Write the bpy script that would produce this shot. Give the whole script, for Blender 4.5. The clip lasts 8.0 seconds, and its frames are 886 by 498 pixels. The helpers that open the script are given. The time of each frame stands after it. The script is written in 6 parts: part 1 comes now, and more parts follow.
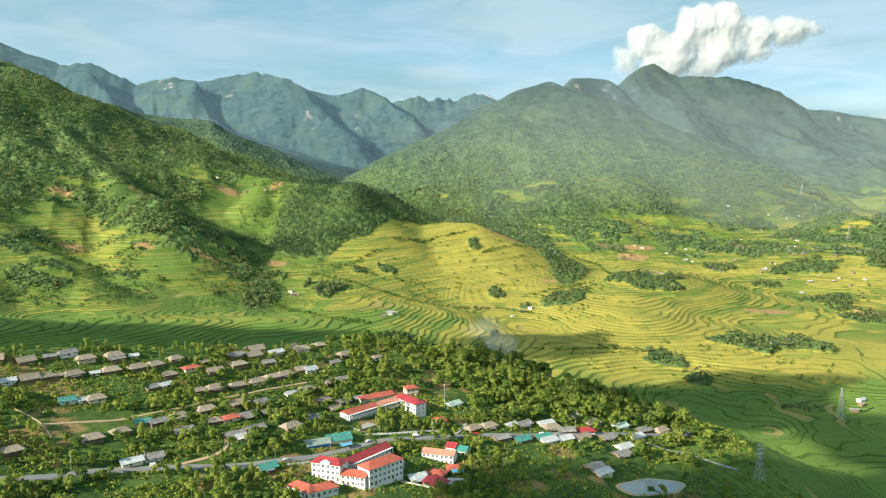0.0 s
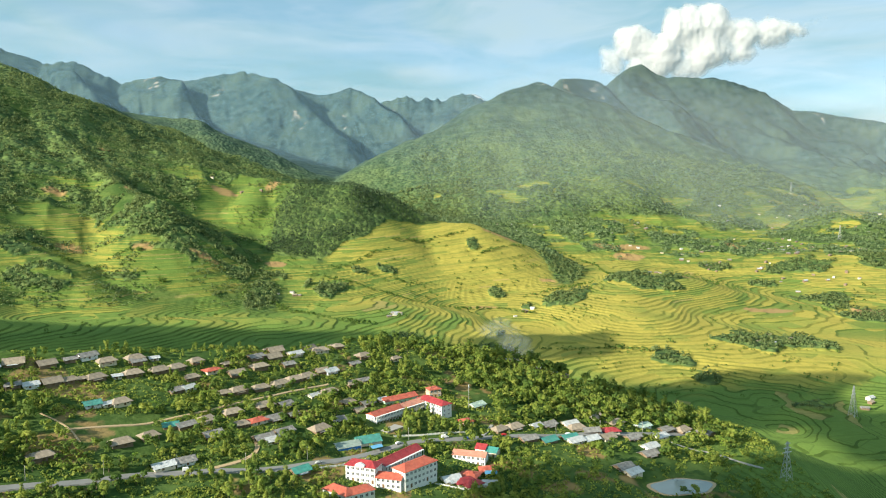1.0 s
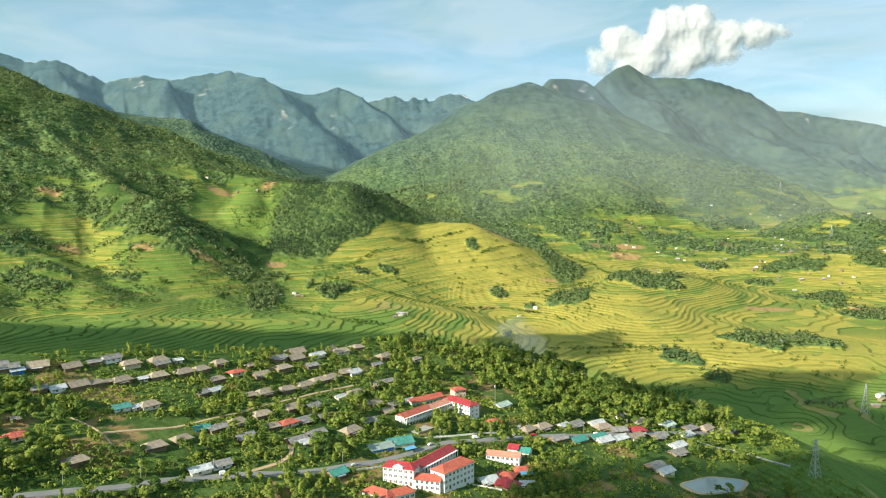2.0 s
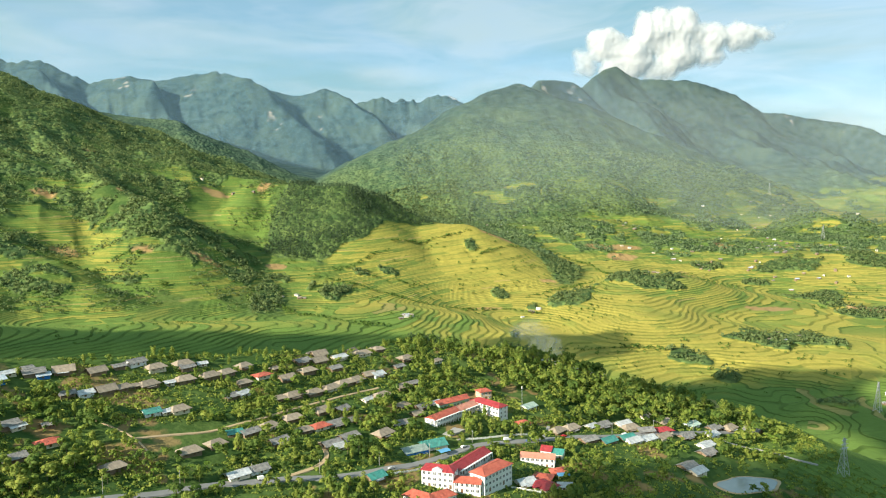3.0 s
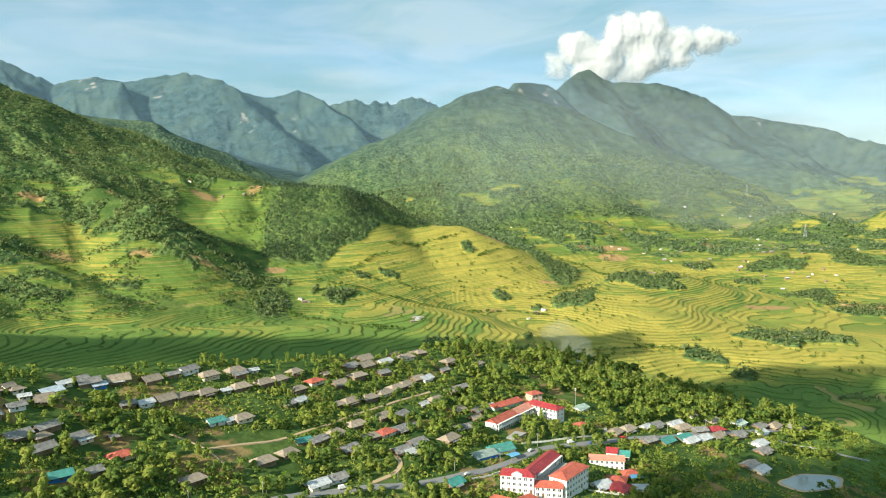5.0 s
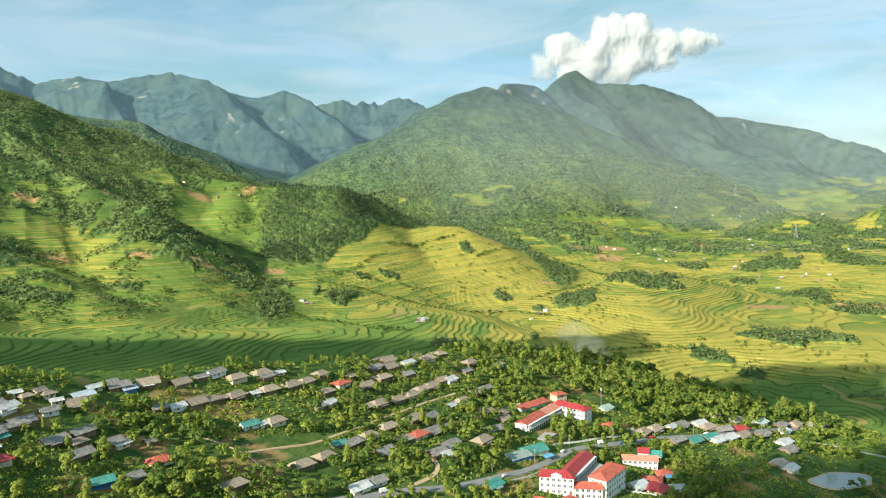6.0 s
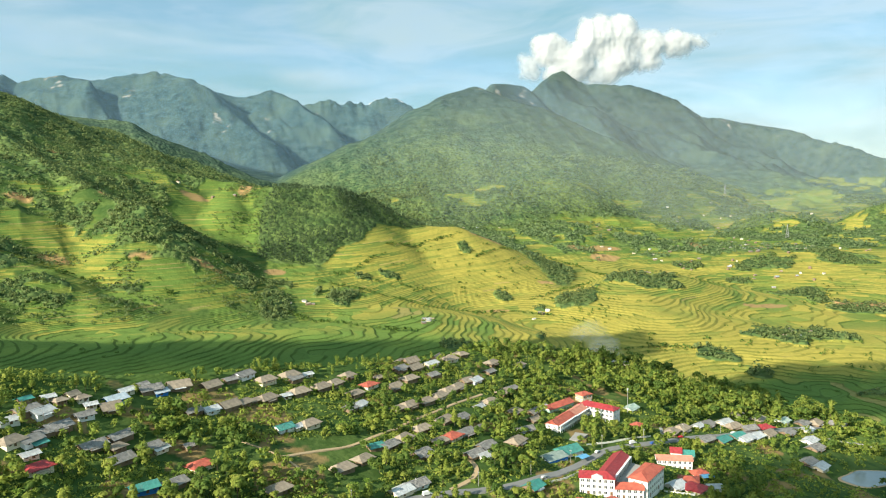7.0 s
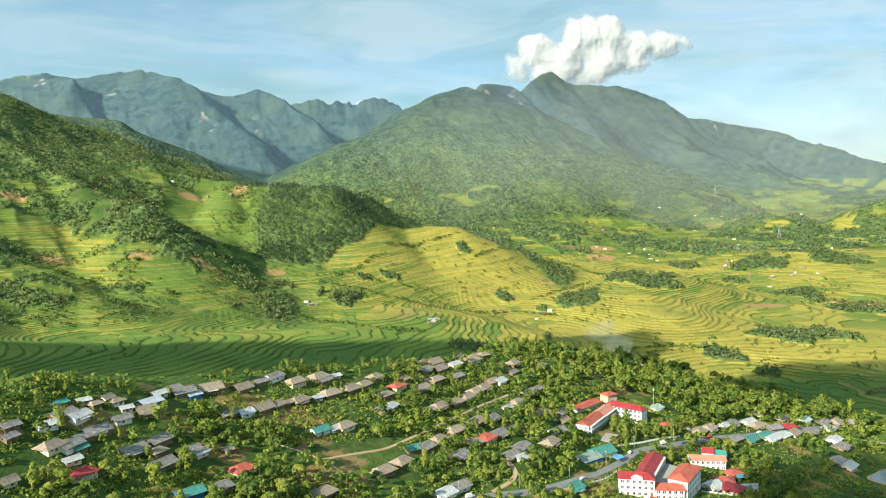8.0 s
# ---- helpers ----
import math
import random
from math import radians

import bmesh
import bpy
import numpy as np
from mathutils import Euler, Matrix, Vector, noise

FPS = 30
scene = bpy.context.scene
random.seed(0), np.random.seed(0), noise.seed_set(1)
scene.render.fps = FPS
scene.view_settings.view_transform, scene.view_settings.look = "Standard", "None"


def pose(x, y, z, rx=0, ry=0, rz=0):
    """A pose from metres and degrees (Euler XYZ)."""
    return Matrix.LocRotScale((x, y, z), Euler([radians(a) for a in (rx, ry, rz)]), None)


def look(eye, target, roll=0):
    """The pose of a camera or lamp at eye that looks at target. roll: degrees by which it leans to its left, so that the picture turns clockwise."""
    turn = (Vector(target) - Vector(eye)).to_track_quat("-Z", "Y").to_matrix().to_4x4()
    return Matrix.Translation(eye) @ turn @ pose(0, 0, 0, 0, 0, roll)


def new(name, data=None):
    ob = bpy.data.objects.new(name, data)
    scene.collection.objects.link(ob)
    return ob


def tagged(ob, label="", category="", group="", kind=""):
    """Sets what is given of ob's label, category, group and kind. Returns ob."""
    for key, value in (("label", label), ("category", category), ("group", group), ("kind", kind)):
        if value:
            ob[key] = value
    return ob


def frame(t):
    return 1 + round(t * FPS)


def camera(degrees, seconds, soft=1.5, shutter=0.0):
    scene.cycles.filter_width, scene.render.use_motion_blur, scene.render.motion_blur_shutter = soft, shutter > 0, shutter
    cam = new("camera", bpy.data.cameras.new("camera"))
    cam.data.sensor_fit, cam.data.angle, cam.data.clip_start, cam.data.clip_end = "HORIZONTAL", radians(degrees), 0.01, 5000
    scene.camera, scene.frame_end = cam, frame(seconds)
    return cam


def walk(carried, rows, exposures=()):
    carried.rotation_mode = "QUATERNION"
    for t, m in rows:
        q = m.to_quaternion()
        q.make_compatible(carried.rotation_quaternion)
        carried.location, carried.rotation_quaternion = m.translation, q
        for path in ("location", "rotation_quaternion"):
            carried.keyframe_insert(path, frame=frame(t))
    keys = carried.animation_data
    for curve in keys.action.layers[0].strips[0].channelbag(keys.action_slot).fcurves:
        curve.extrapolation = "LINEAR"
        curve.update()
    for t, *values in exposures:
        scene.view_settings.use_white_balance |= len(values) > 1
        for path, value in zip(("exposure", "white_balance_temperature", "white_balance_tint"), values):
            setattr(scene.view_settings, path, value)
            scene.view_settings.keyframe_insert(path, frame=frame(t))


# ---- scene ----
cam = camera(62.3, 8.0, soft=1.1)
PATH = [
    (0, (-1.357, 6.738, 134.443), (-1.319, 8.729, 134.261), -0.6),
    (0.5, (-16.436, 8.686, 134.506), (-16.374, 10.677, 134.323), -0.6),
    (1, (-31.905, 10.674, 134.581), (-31.821, 12.664, 134.399), -0.6),
    (1.5, (-47.846, 12.796, 134.531), (-47.739, 14.785, 134.348), -0.6),
    (3, (-95.972, 21.424, 134.085), (-95.794, 23.408, 133.906), -0.7),
    (3.5, (-112.036, 24.844, 133.839), (-111.834, 26.826, 133.661), -0.7),
    (4, (-127.938, 28.656, 133.693), (-127.712, 30.635, 133.516), -0.7),
    (4.5, (-143.935, 32.679, 133.583), (-143.684, 34.655, 133.408), -0.8),
    (6, (-190.345, 44.788, 133.327), (-190.021, 46.754, 133.155), -0.9),
    (6.5, (-205.858, 49.793, 133.212), (-205.51, 51.755, 133.039), -0.9),
    (7, (-221.061, 55.054, 133.04), (-220.689, 57.012, 132.868), -0.9),
    (7.5, (-236.029, 60.316, 132.888), (-235.633, 62.269, 132.717), -0.8),
    (8, (-250.749, 65.959, 132.705), (-250.331, 67.907, 132.533), -0.8),
]
walk(cam, [(t, look(eye, target, roll)) for t, eye, target, roll in PATH], [(0, 1.0, 6130, 7), (8, 1.0, 6130, 7)])

# ---- sky and sun ----
SUN_FROM = Vector((-0.78, -0.48, 0.45)).normalized()      # low sun behind the camera, over its left shoulder

world = bpy.data.worlds.new("sky")
scene.world = world
world.use_nodes = True
wn, wl = world.node_tree.nodes, world.node_tree.links
wn.clear()
w_out, w_bg = wn.new("ShaderNodeOutputWorld"), wn.new("ShaderNodeBackground")
sky = wn.new("ShaderNodeTexSky")
sky.sky_type, sky.sun_disc = "NISHITA", False
sky.sun_elevation = math.asin(SUN_FROM.z)
sky.sun_rotation = math.atan2(SUN_FROM.x, SUN_FROM.y)
sky.altitude, sky.air_density, sky.dust_density, sky.ozone_density = 900, 1.0, 0.5, 1.5
w_bg.inputs["Strength"].default_value = 0.093
# thin high cloud, drawn out sideways
w_co, w_map = wn.new("ShaderNodeTexCoord"), wn.new("ShaderNodeMapping")
w_map.inputs["Scale"].default_value = (1.6, 1.6, 7.0)
w_map.inputs["Rotation"].default_value = (0.0, 0.25, 0.0)
w_noise, w_ramp, w_mix = wn.new("ShaderNodeTexNoise"), wn.new("ShaderNodeValToRGB"), wn.new("ShaderNodeMix")
w_noise.inputs["Scale"].default_value, w_noise.inputs["Detail"].default_value = 1.7, 6.0
w_noise.inputs["Distortion"].default_value = 0.6
w_ramp.color_ramp.elements[0].position, w_ramp.color_ramp.elements[1].position = 0.38, 0.66
w_ramp.color_ramp.elements[0].color, w_ramp.color_ramp.elements[1].color = (0.58, 0.58, 0.58, 1), (0.94, 0.94, 0.94, 1)
w_mix.data_type = "RGBA"
w_veil, w_thick, w_tone = wn.new("ShaderNodeTexNoise"), wn.new("ShaderNodeValToRGB"), wn.new("ShaderNodeMix")
w_veil.inputs["Scale"].default_value, w_veil.inputs["Detail"].default_value, w_veil.inputs["Distortion"].default_value = 3.6, 5.0, 0.8
w_thick.color_ramp.elements[0].position, w_thick.color_ramp.elements[1].position = 0.36, 0.62
w_tone.data_type = "RGBA"
w_tone.inputs["A"].default_value, w_tone.inputs["B"].default_value = (1.85, 3.10, 3.25, 1), (3.15, 3.95, 3.95, 1)
wl.new(w_map.outputs["Vector"], w_veil.inputs["Vector"])
wl.new(w_veil.outputs["Fac"], w_thick.inputs["Fac"])
wl.new(w_thick.outputs["Color"], w_tone.inputs["Factor"])
wl.new(w_tone.outputs["Result"], w_mix.inputs["B"])
wl.new(w_co.outputs["Generated"], w_map.inputs["Vector"])
wl.new(w_map.outputs["Vector"], w_noise.inputs["Vector"])
wl.new(w_noise.outputs["Fac"], w_ramp.inputs["Fac"])
wl.new(w_ramp.outputs["Color"], w_mix.inputs["Factor"])
wl.new(sky.outputs["Color"], w_mix.inputs["A"])
wl.new(w_mix.outputs["Result"], w_bg.inputs["Color"])
wl.new(w_bg.outputs["Background"], w_out.inputs["Surface"])

sun = new("sun", bpy.data.lights.new("sun", "SUN"))
sun.data.energy, sun.data.angle, sun.data.color = 5.0, radians(0.5), (1.0, 0.87, 0.66)
sun.matrix_world = look(tuple(SUN_FROM * 900), (0, 0, 0))

# ---- the shape of the land ----
def smooth(e0, e1, x):
    t = np.clip((x - e0) / (e1 - e0), 0, 1)
    return t * t * (3 - 2 * t)


def value_noise(x, y, seed=0):
    """Smooth lattice noise, 0 to 1."""
    xi, yi = np.floor(x).astype(np.int64), np.floor(y).astype(np.int64)
    fx, fy = x - xi, y - yi
    fx, fy = fx * fx * fx * (fx * (fx * 6 - 15) + 10), fy * fy * fy * (fy * (fy * 6 - 15) + 10)

    def lattice(a, b):
        n = (a * 374761393 + b * 668265263 + seed * 982451653) & 0x7FFFFFFF
        n = ((n ^ (n >> 13)) * 1274126177) & 0x7FFFFFFF
        return ((n ^ (n >> 16)) & 0xFFFF) / 65535.0

    a, b = lattice(xi, yi), lattice(xi + 1, yi)
    c, d = lattice(xi, yi + 1), lattice(xi + 1, yi + 1)
    return (a + (b - a) * fx) * (1 - fy) + (c + (d - c) * fx) * fy


def fbm(x, y, size, seed=0, octaves=4):
    """Layered noise, about -1 to 1, with features of that size in metres."""
    total, amp, norm = 0.0, 1.0, 0.0
    for k in range(octaves):
        f = 2 ** k / size
        total = total + amp * (value_noise(x * f + 17.3 * k, y * f - 9.1 * k, seed + k) * 2 - 1)
        norm += amp
        amp *= 0.5
    return total / norm * 1.5


def folds(x, y, size, seed=0, octaves=4):
    """Sharp-crested noise for gullies and spurs, 0 to 1."""
    total, amp, norm = 0.0, 1.0, 0.0
    for k in range(octaves):
        f = 2 ** k / size
        total = total + amp * (1 - np.abs(value_noise(x * f + 5.7 * k, y * f + 3.3 * k, seed + k) * 2 - 1))
        norm += amp
        amp *= 0.55
    return total / norm


def join(a, b, k):
    """The higher of two surfaces, with a soft seam k metres deep."""
    h = np.clip(0.5 + 0.5 * (a - b) / k, 0, 1)
    return b + (a - b) * h + k * h * (1 - h) * 0.5


def ridge(x, y, crest, drop, reach=None):
    """The surface that falls away on both sides of a crest line: drop(distance) gives how far. Past its reach it is left out."""
    if reach is not None:
        xs, ys = [c[0] for c in crest], [c[1] for c in crest]
        near = (x > min(xs) - reach) & (x < max(xs) + reach) & (y > min(ys) - reach) & (y < max(ys) + reach)
        z = np.full(np.shape(x), -1e4)
        if near.any():
            z[near] = ridge(x[near], y[near], crest, drop)
        return z
    best = np.full(np.shape(x), -1e4)
    for (ax, ay, az), (bx, by, bz) in zip(crest, crest[1:]):
        dx, dy = bx - ax, by - ay
        t = np.clip(((x - ax) * dx + (y - ay) * dy) / (dx * dx + dy * dy), 0, 1)
        d = np.hypot(np.hypot(x - ax - t * dx, y - ay - t * dy), 16) - 16
        best = np.maximum(best, az + (bz - az) * t - drop(d))
    return best


FAR_RANGE = [(-3300, 4100, 1010), (-2464, 4380, 965), (-2275, 4380, 888), (-2116, 4380, 834), (-1969, 4380, 845), (-1826, 4380, 784), (-1698, 4380, 725),
             (-1468, 4380, 762), (-1355, 4380, 730), (-1173, 4380, 755), (-992, 4380, 783), (-920, 4380, 735), (-863, 4380, 705),
             (-617, 4380, 661), (-518, 4380, 648), (-385, 4380, 687), (-281, 4380, 612), (-188, 4380, 606), (-88, 4380, 634),
             (111, 4380, 604), (211, 4380, 640), (378, 4380, 645), (428, 4380, 603), (578, 4300, 536)]
FAR_SPURS = [[(-2116, 4380, 834), (-1850, 4150, 690), (-1650, 3900, 510)], [(-1537, 4380, 750), (-1290, 4130, 640), (-1090, 3880, 480), (-960, 3700, 360)],
             [(-967, 4370, 775), (-730, 4150, 640), (-540, 3900, 470), (-400, 3700, 330)], [(-355, 4370, 675), (-224, 4210, 590), (-104, 4000, 450), (-20, 3800, 320)]]
CONE = [(150, 2840, 372), (287, 2950, 448), (377, 3034, 504), (470, 3119, 548), (540, 3250, 520)]
RIGHT_RANGE = [(540, 3250, 520), (625, 3400, 550), (669, 3443, 604), (781, 3560, 626), (884, 3649, 630), (955, 3708, 606), (1046, 3782, 675),
               (1120, 3840, 722), (1197, 3900, 748), (1270, 3899, 705), (1332, 3898, 681), (1585, 3895, 675), (1705, 3893, 649), (1856, 3891, 598),
               (2014, 3889, 496), (2129, 3888, 492), (2400, 3820, 437), (2440, 3720, 405), (2507, 3578, 332), (2526, 3388, 291), (2616, 3120, 212), (2700, 2700, 190)]
LEFT_RANGE = [(-1900, 1500, 560), (-1184, 2100, 470), (-1147, 2366, 418), (-1069, 2620, 385), (-813, 2675, 348), (-693, 2690, 293), (-528, 2720, 216),
              (-430, 2750, 150), (-250, 2800, 70)]
LEFT_SPUR = [(-1184, 2100, 440), (-1000, 1880, 345), (-850, 1740, 272), (-700, 1560, 190), (-590, 1430, 140), (-515, 1350, 118), (-465, 1290, 106), (-415, 1298, 74), (-360, 1300, 44), (-325, 1302, 8)]
SHOULDER = [(-900, 2050, 300), (-650, 1830, 215), (-534, 1740, 178), (-371, 1710, 148), (-300, 1640, 138), (-230, 1575, 134), (-166, 1558, 131), (-100, 1574, 106), (-31, 1584, 75),
            (30, 1585, 52)]
BENCH = [(-371, 1710, 148), (-365, 1565, 102)]
GOLDEN_SLOPE = [(-75, 1532, 46), (-20, 1545, 50), (85, 1552, 50), (130, 1545, 30), (190, 1530, -4), (240, 1520, -32)]
EAST_KNOLL = [(1350, 1950, 8), (1405, 1905, 52), (1480, 1870, 78), (1600, 1830, 96), (1900, 1800, 120)]
OUTER_SPUR = [(-1300, 1500, 380), (-950, 1330, 200), (-780, 1240, 120), (-670, 1180, 68), (-560, 1120, 28), (-500, 1080, 2)]
# gentle swells and hollows of the valley floor: x, y, radius, height
SWELLS = [(327, 1232, 130, 22), (470, 1319, 130, 27), (269, 1034, 120, 21), (165, 1050, 100, -18), (70, 1215, 120, -23), (580, 1400, 140, -17),
          (780, 1310, 190, -26), (850, 1480, 190, 15), (540, 1180, 140, -2), (434, 926, 140, 12), (271, 789, 140, -12), (-242, 1105, 130, -26),
          (-83, 993, 140, 5), (-548, 1010, 130, -32), (225, 1366, 120, -21), (349, 1689, 180, -9), (490, 1910, 150, 31), (880, 1746, 200, 6),
          (-400, 1120, 110, -13), (-310, 1290, 100, -5), (300, 2090, 160, 2)]
VILLAGE_CREST = ((-600, -450, -330, -249, -128, -53, 65, 160, 260), (380, 425, 495, 545, 612, 672, 690, 630, 560))


def village_slope(x, y):
    u = np.clip(x / 100, -3.8, 1.75)
    line = np.interp(x, *VILLAGE_CREST)
    v = (np.clip(np.minimum(y, line), 250, None) - 500) / 100
    z = -40.5 - 13.4 * u + 10 * v + 0.16 * u * u - 3.04 * u * v + 0.04 * v * v - 0.59 * u ** 3
    z = z + 3.5 * np.exp(-((y - line) / 45) ** 2) * smooth(60, -20, x)
    return z - 0.5 * np.maximum(0, y - line) - 0.05 * np.maximum(0, x - 175) - 0.35 * np.maximum(0, x - 240) - 0.06 * np.minimum(0, x + 380)


def valley_floor(x, y):
    u, v = np.clip(x / 1000, -1.1, 1.9), y / 1000
    v = np.where(v < 1.75, v, 1.75 + (v - 1.75) * 0.35)
    v = np.maximum(v, 0)
    z = -81.3 - 29 * u - 33.4 * v + 67.8 * u * u - 51.6 * u * v + 54.4 * v * v
    for sx, sy, r, up in SWELLS:
        z = z + up * np.exp(-((x - sx) ** 2 + (y - sy) ** 2) / (r * r))
    return z


def hills(x, y):
    """The high ground round the valley, without the valley itself."""
    wx = x + 55 * fbm(x, y, 420, 31, 3)
    wy = y + 55 * fbm(x, y, 420, 57, 3)
    z = ridge(x + 12 * fbm(x, y, 160, 3, 3), wy, FAR_RANGE, lambda d: 0.95 * d - 0.00022 * np.minimum(d, 1500) ** 2, 1500)
    for spur in FAR_SPURS:
        z = join(z, ridge(wx, y + 0.4 * (wy - y), spur, lambda d: 0.85 * d, 600), 25)
    z = z + smooth(0, 300, 4380 - y) * smooth(3000, 3500, y) * (folds(x + 0.5 * y + 120 * fbm(x, y, 500, 9, 2), y * 0.6 - 0.25 * x, 760, 12, 5) - 0.55) * 170
    z = z + smooth(3000, 3500, y) * (folds(x + 0.4 * y, 0.55 * y - 0.2 * x, 260, 15, 4) - 0.6) * 85 * smooth(40, 200, 4380 - y)
    crag = smooth(-420, -330, x) * smooth(520, 430, x) + 0.5
    z = z + crag * 40 * (folds(x, y * 0.3, 95, 83, 3) - 0.62) * smooth(140, 30, np.abs(y - 4380))
    right = ridge(x, wy, RIGHT_RANGE, lambda d: 470 * (1 - np.exp(-d / 420)) + 0.155 * d, 2300)
    right = right + (folds(x * 1.0 + y * 0.15, y * 0.6, 480, 40, 5) - 0.6) * 190 * smooth(20, 380, 3884 - y) * smooth(900, 1300, x)
    z = np.maximum(z, right)
    cone = ridge(wx, wy, CONE, lambda d: 0.47 * d, 1500) + (folds(x, y, 420, 8, 5) - 0.55) * 60 * smooth(30, 300, np.hypot(x - 470, y - 3119))
    z = join(z, cone, 20)
    z = join(z, ridge(wx, wy, LEFT_RANGE, lambda d: 0.42 * d, 1400) + (folds(x + 0.4 * y, 0.7 * y, 420, 21, 4) - 0.62) * 55, 20)
    z = join(z, ridge(x + (wx - x) * 0.2, y + (wy - y) * 0.2, LEFT_SPUR, lambda d: 0.85 * d - 0.0009 * np.minimum(d, 350) ** 2, 700) + (folds(x, y, 230, 25, 3) - 0.65) * 16, 18)
    z = join(z, ridge(x + (wx - x) * 0.1, y + (wy - y) * 0.1, SHOULDER, lambda d: 0.74 * d - 0.0004 * np.minimum(d, 400) ** 2, 520) + 4 * fbm(x, y, 120, 26, 2), 10)
    z = join(z, ridge(x, y, BENCH, lambda d: 0.40 * d + 0.0035 * d * d, 260) + 3 * fbm(x, y, 90, 24, 2), 12)
    z = join(z, ridge(x, y, GOLDEN_SLOPE, lambda d: 0.50 * d - 0.0003 * np.minimum(d, 420) ** 2, 420) + 3.5 * fbm(x, y, 95, 27, 3), 8)
    z = join(z, ridge(x + (wx - x) * 0.2, y + (wy - y) * 0.2, EAST_KNOLL, lambda d: 0.55 * d, 500), 10)
    z = join(z, ridge(x + (wx - x) * 0.4, y + (wy - y) * 0.4, OUTER_SPUR, lambda d: 0.45 * d, 1000) + (folds(x, y, 260, 28, 3) - 0.62) * 18, 14)
    return z


def smooth_land(x, y):
    """The height of the land before terraces are cut into it."""
    low = valley_floor(x, y) + (7.5 * fbm(x, y, 330, 71, 3) + (2.6 + 2.2 * smooth(850, 750, y)) * fbm(x, y, 110, 72, 3)) * np.maximum(smooth(650, 900, y), smooth(230, 320, x) * smooth(300, 450, y))
    low = join(low, village_slope(x, y) + 1.5 * fbm(x, y, 60, 5, 3), 10)
    low = join(low, hills(x, y), 25)
    pond = smooth(1.75, 1.25, np.hypot((x - 140) / 19, (y - 461) / 12.5))
    return low + (-63.0 - low) * pond

# ---- materials ----
class Nodes:
    """A node material under construction: short words for the nodes that the place needs."""

    def __init__(self, name):
        self.m = bpy.data.materials.new(name)
        self.m.use_nodes = True
        self.t = self.m.node_tree
        self.b = self.t.nodes["Principled BSDF"]

    def put(self, value, socket):
        if isinstance(value, bpy.types.NodeSocket):
            self.t.links.new(value, socket)
        elif isinstance(value, tuple) and len(value) == 3 and socket.type == "RGBA":
            socket.default_value = (*value, 1)
        else:
            socket.default_value = value

    def attr(self, name):
        n = self.t.nodes.new("ShaderNodeAttribute")
        n.attribute_name = name
        return n.outputs["Fac"]

    def place(self):
        return self.t.nodes.new("ShaderNodeNewGeometry").outputs["Position"]

    def local(self):
        return self.t.nodes.new("ShaderNodeTexCoord").outputs["Object"]

    def lot(self):
        return self.t.nodes.new("ShaderNodeObjectInfo").outputs["Random"]

    def island(self):
        return self.t.nodes.new("ShaderNodeNewGeometry").outputs["Random Per Island"]

    def stretch(self, vector, scale):
        n = self.t.nodes.new("ShaderNodeMapping")
        self.put(vector, n.inputs["Vector"])
        n.inputs["Scale"].default_value = scale
        return n.outputs["Vector"]

    def noise(self, vector, size, detail=4.0, rough=0.55, warp=0.0):
        n = self.t.nodes.new("ShaderNodeTexNoise")
        self.put(vector, n.inputs["Vector"])
        n.inputs["Scale"].default_value, n.inputs["Detail"].default_value = 1 / size, detail
        n.inputs["Roughness"].default_value, n.inputs["Distortion"].default_value = rough, warp
        return n.outputs["Fac"]

    def cells(self, vector, size, what="Color", feature="F1"):
        n = self.t.nodes.new("ShaderNodeTexVoronoi")
        n.feature = feature
        self.put(vector, n.inputs["Vector"])
        n.inputs["Scale"].default_value = 1 / size
        return n.outputs[what]

    def calc(self, op, a, b=0.0, c=0.0):
        n = self.t.nodes.new("ShaderNodeMath")
        n.operation = op
        for value, socket in zip((a, b, c), n.inputs):
            self.put(value, socket)
        return n.outputs[0]

    def span(self, x, a, b, c=0.0, d=1.0):
        n = self.t.nodes.new("ShaderNodeMapRange")
        n.interpolation_type = "SMOOTHSTEP"
        for value, socket in zip((x, a, b, c, d), n.inputs):
            self.put(value, socket)
        return n.outputs["Result"]

    def mix(self, f, a, b, kind="MIX"):
        n = self.t.nodes.new("ShaderNodeMix")
        n.data_type, n.blend_type = "RGBA", kind
        self.put(f, n.inputs["Factor"]), self.put(a, n.inputs["A"]), self.put(b, n.inputs["B"])
        return n.outputs["Result"]

    def bump(self, height, distance, strength=1.0, after=None):
        n = self.t.nodes.new("ShaderNodeBump")
        self.put(height, n.inputs["Height"])
        n.inputs["Distance"].default_value, n.inputs["Strength"].default_value = distance, strength
        if after is not None:
            self.put(after, n.inputs["Normal"])
        return n.outputs["Normal"]

    def done(self, colour, rough=0.9, normal=None, gloss=0.2, metal=0.0):
        self.put(colour, self.b.inputs["Base Color"]), self.put(rough, self.b.inputs["Roughness"])
        self.b.inputs["Specular IOR Level"].default_value, self.b.inputs["Metallic"].default_value = gloss, metal
        if normal is not None:
            self.put(normal, self.b.inputs["Normal"])
        return self.m


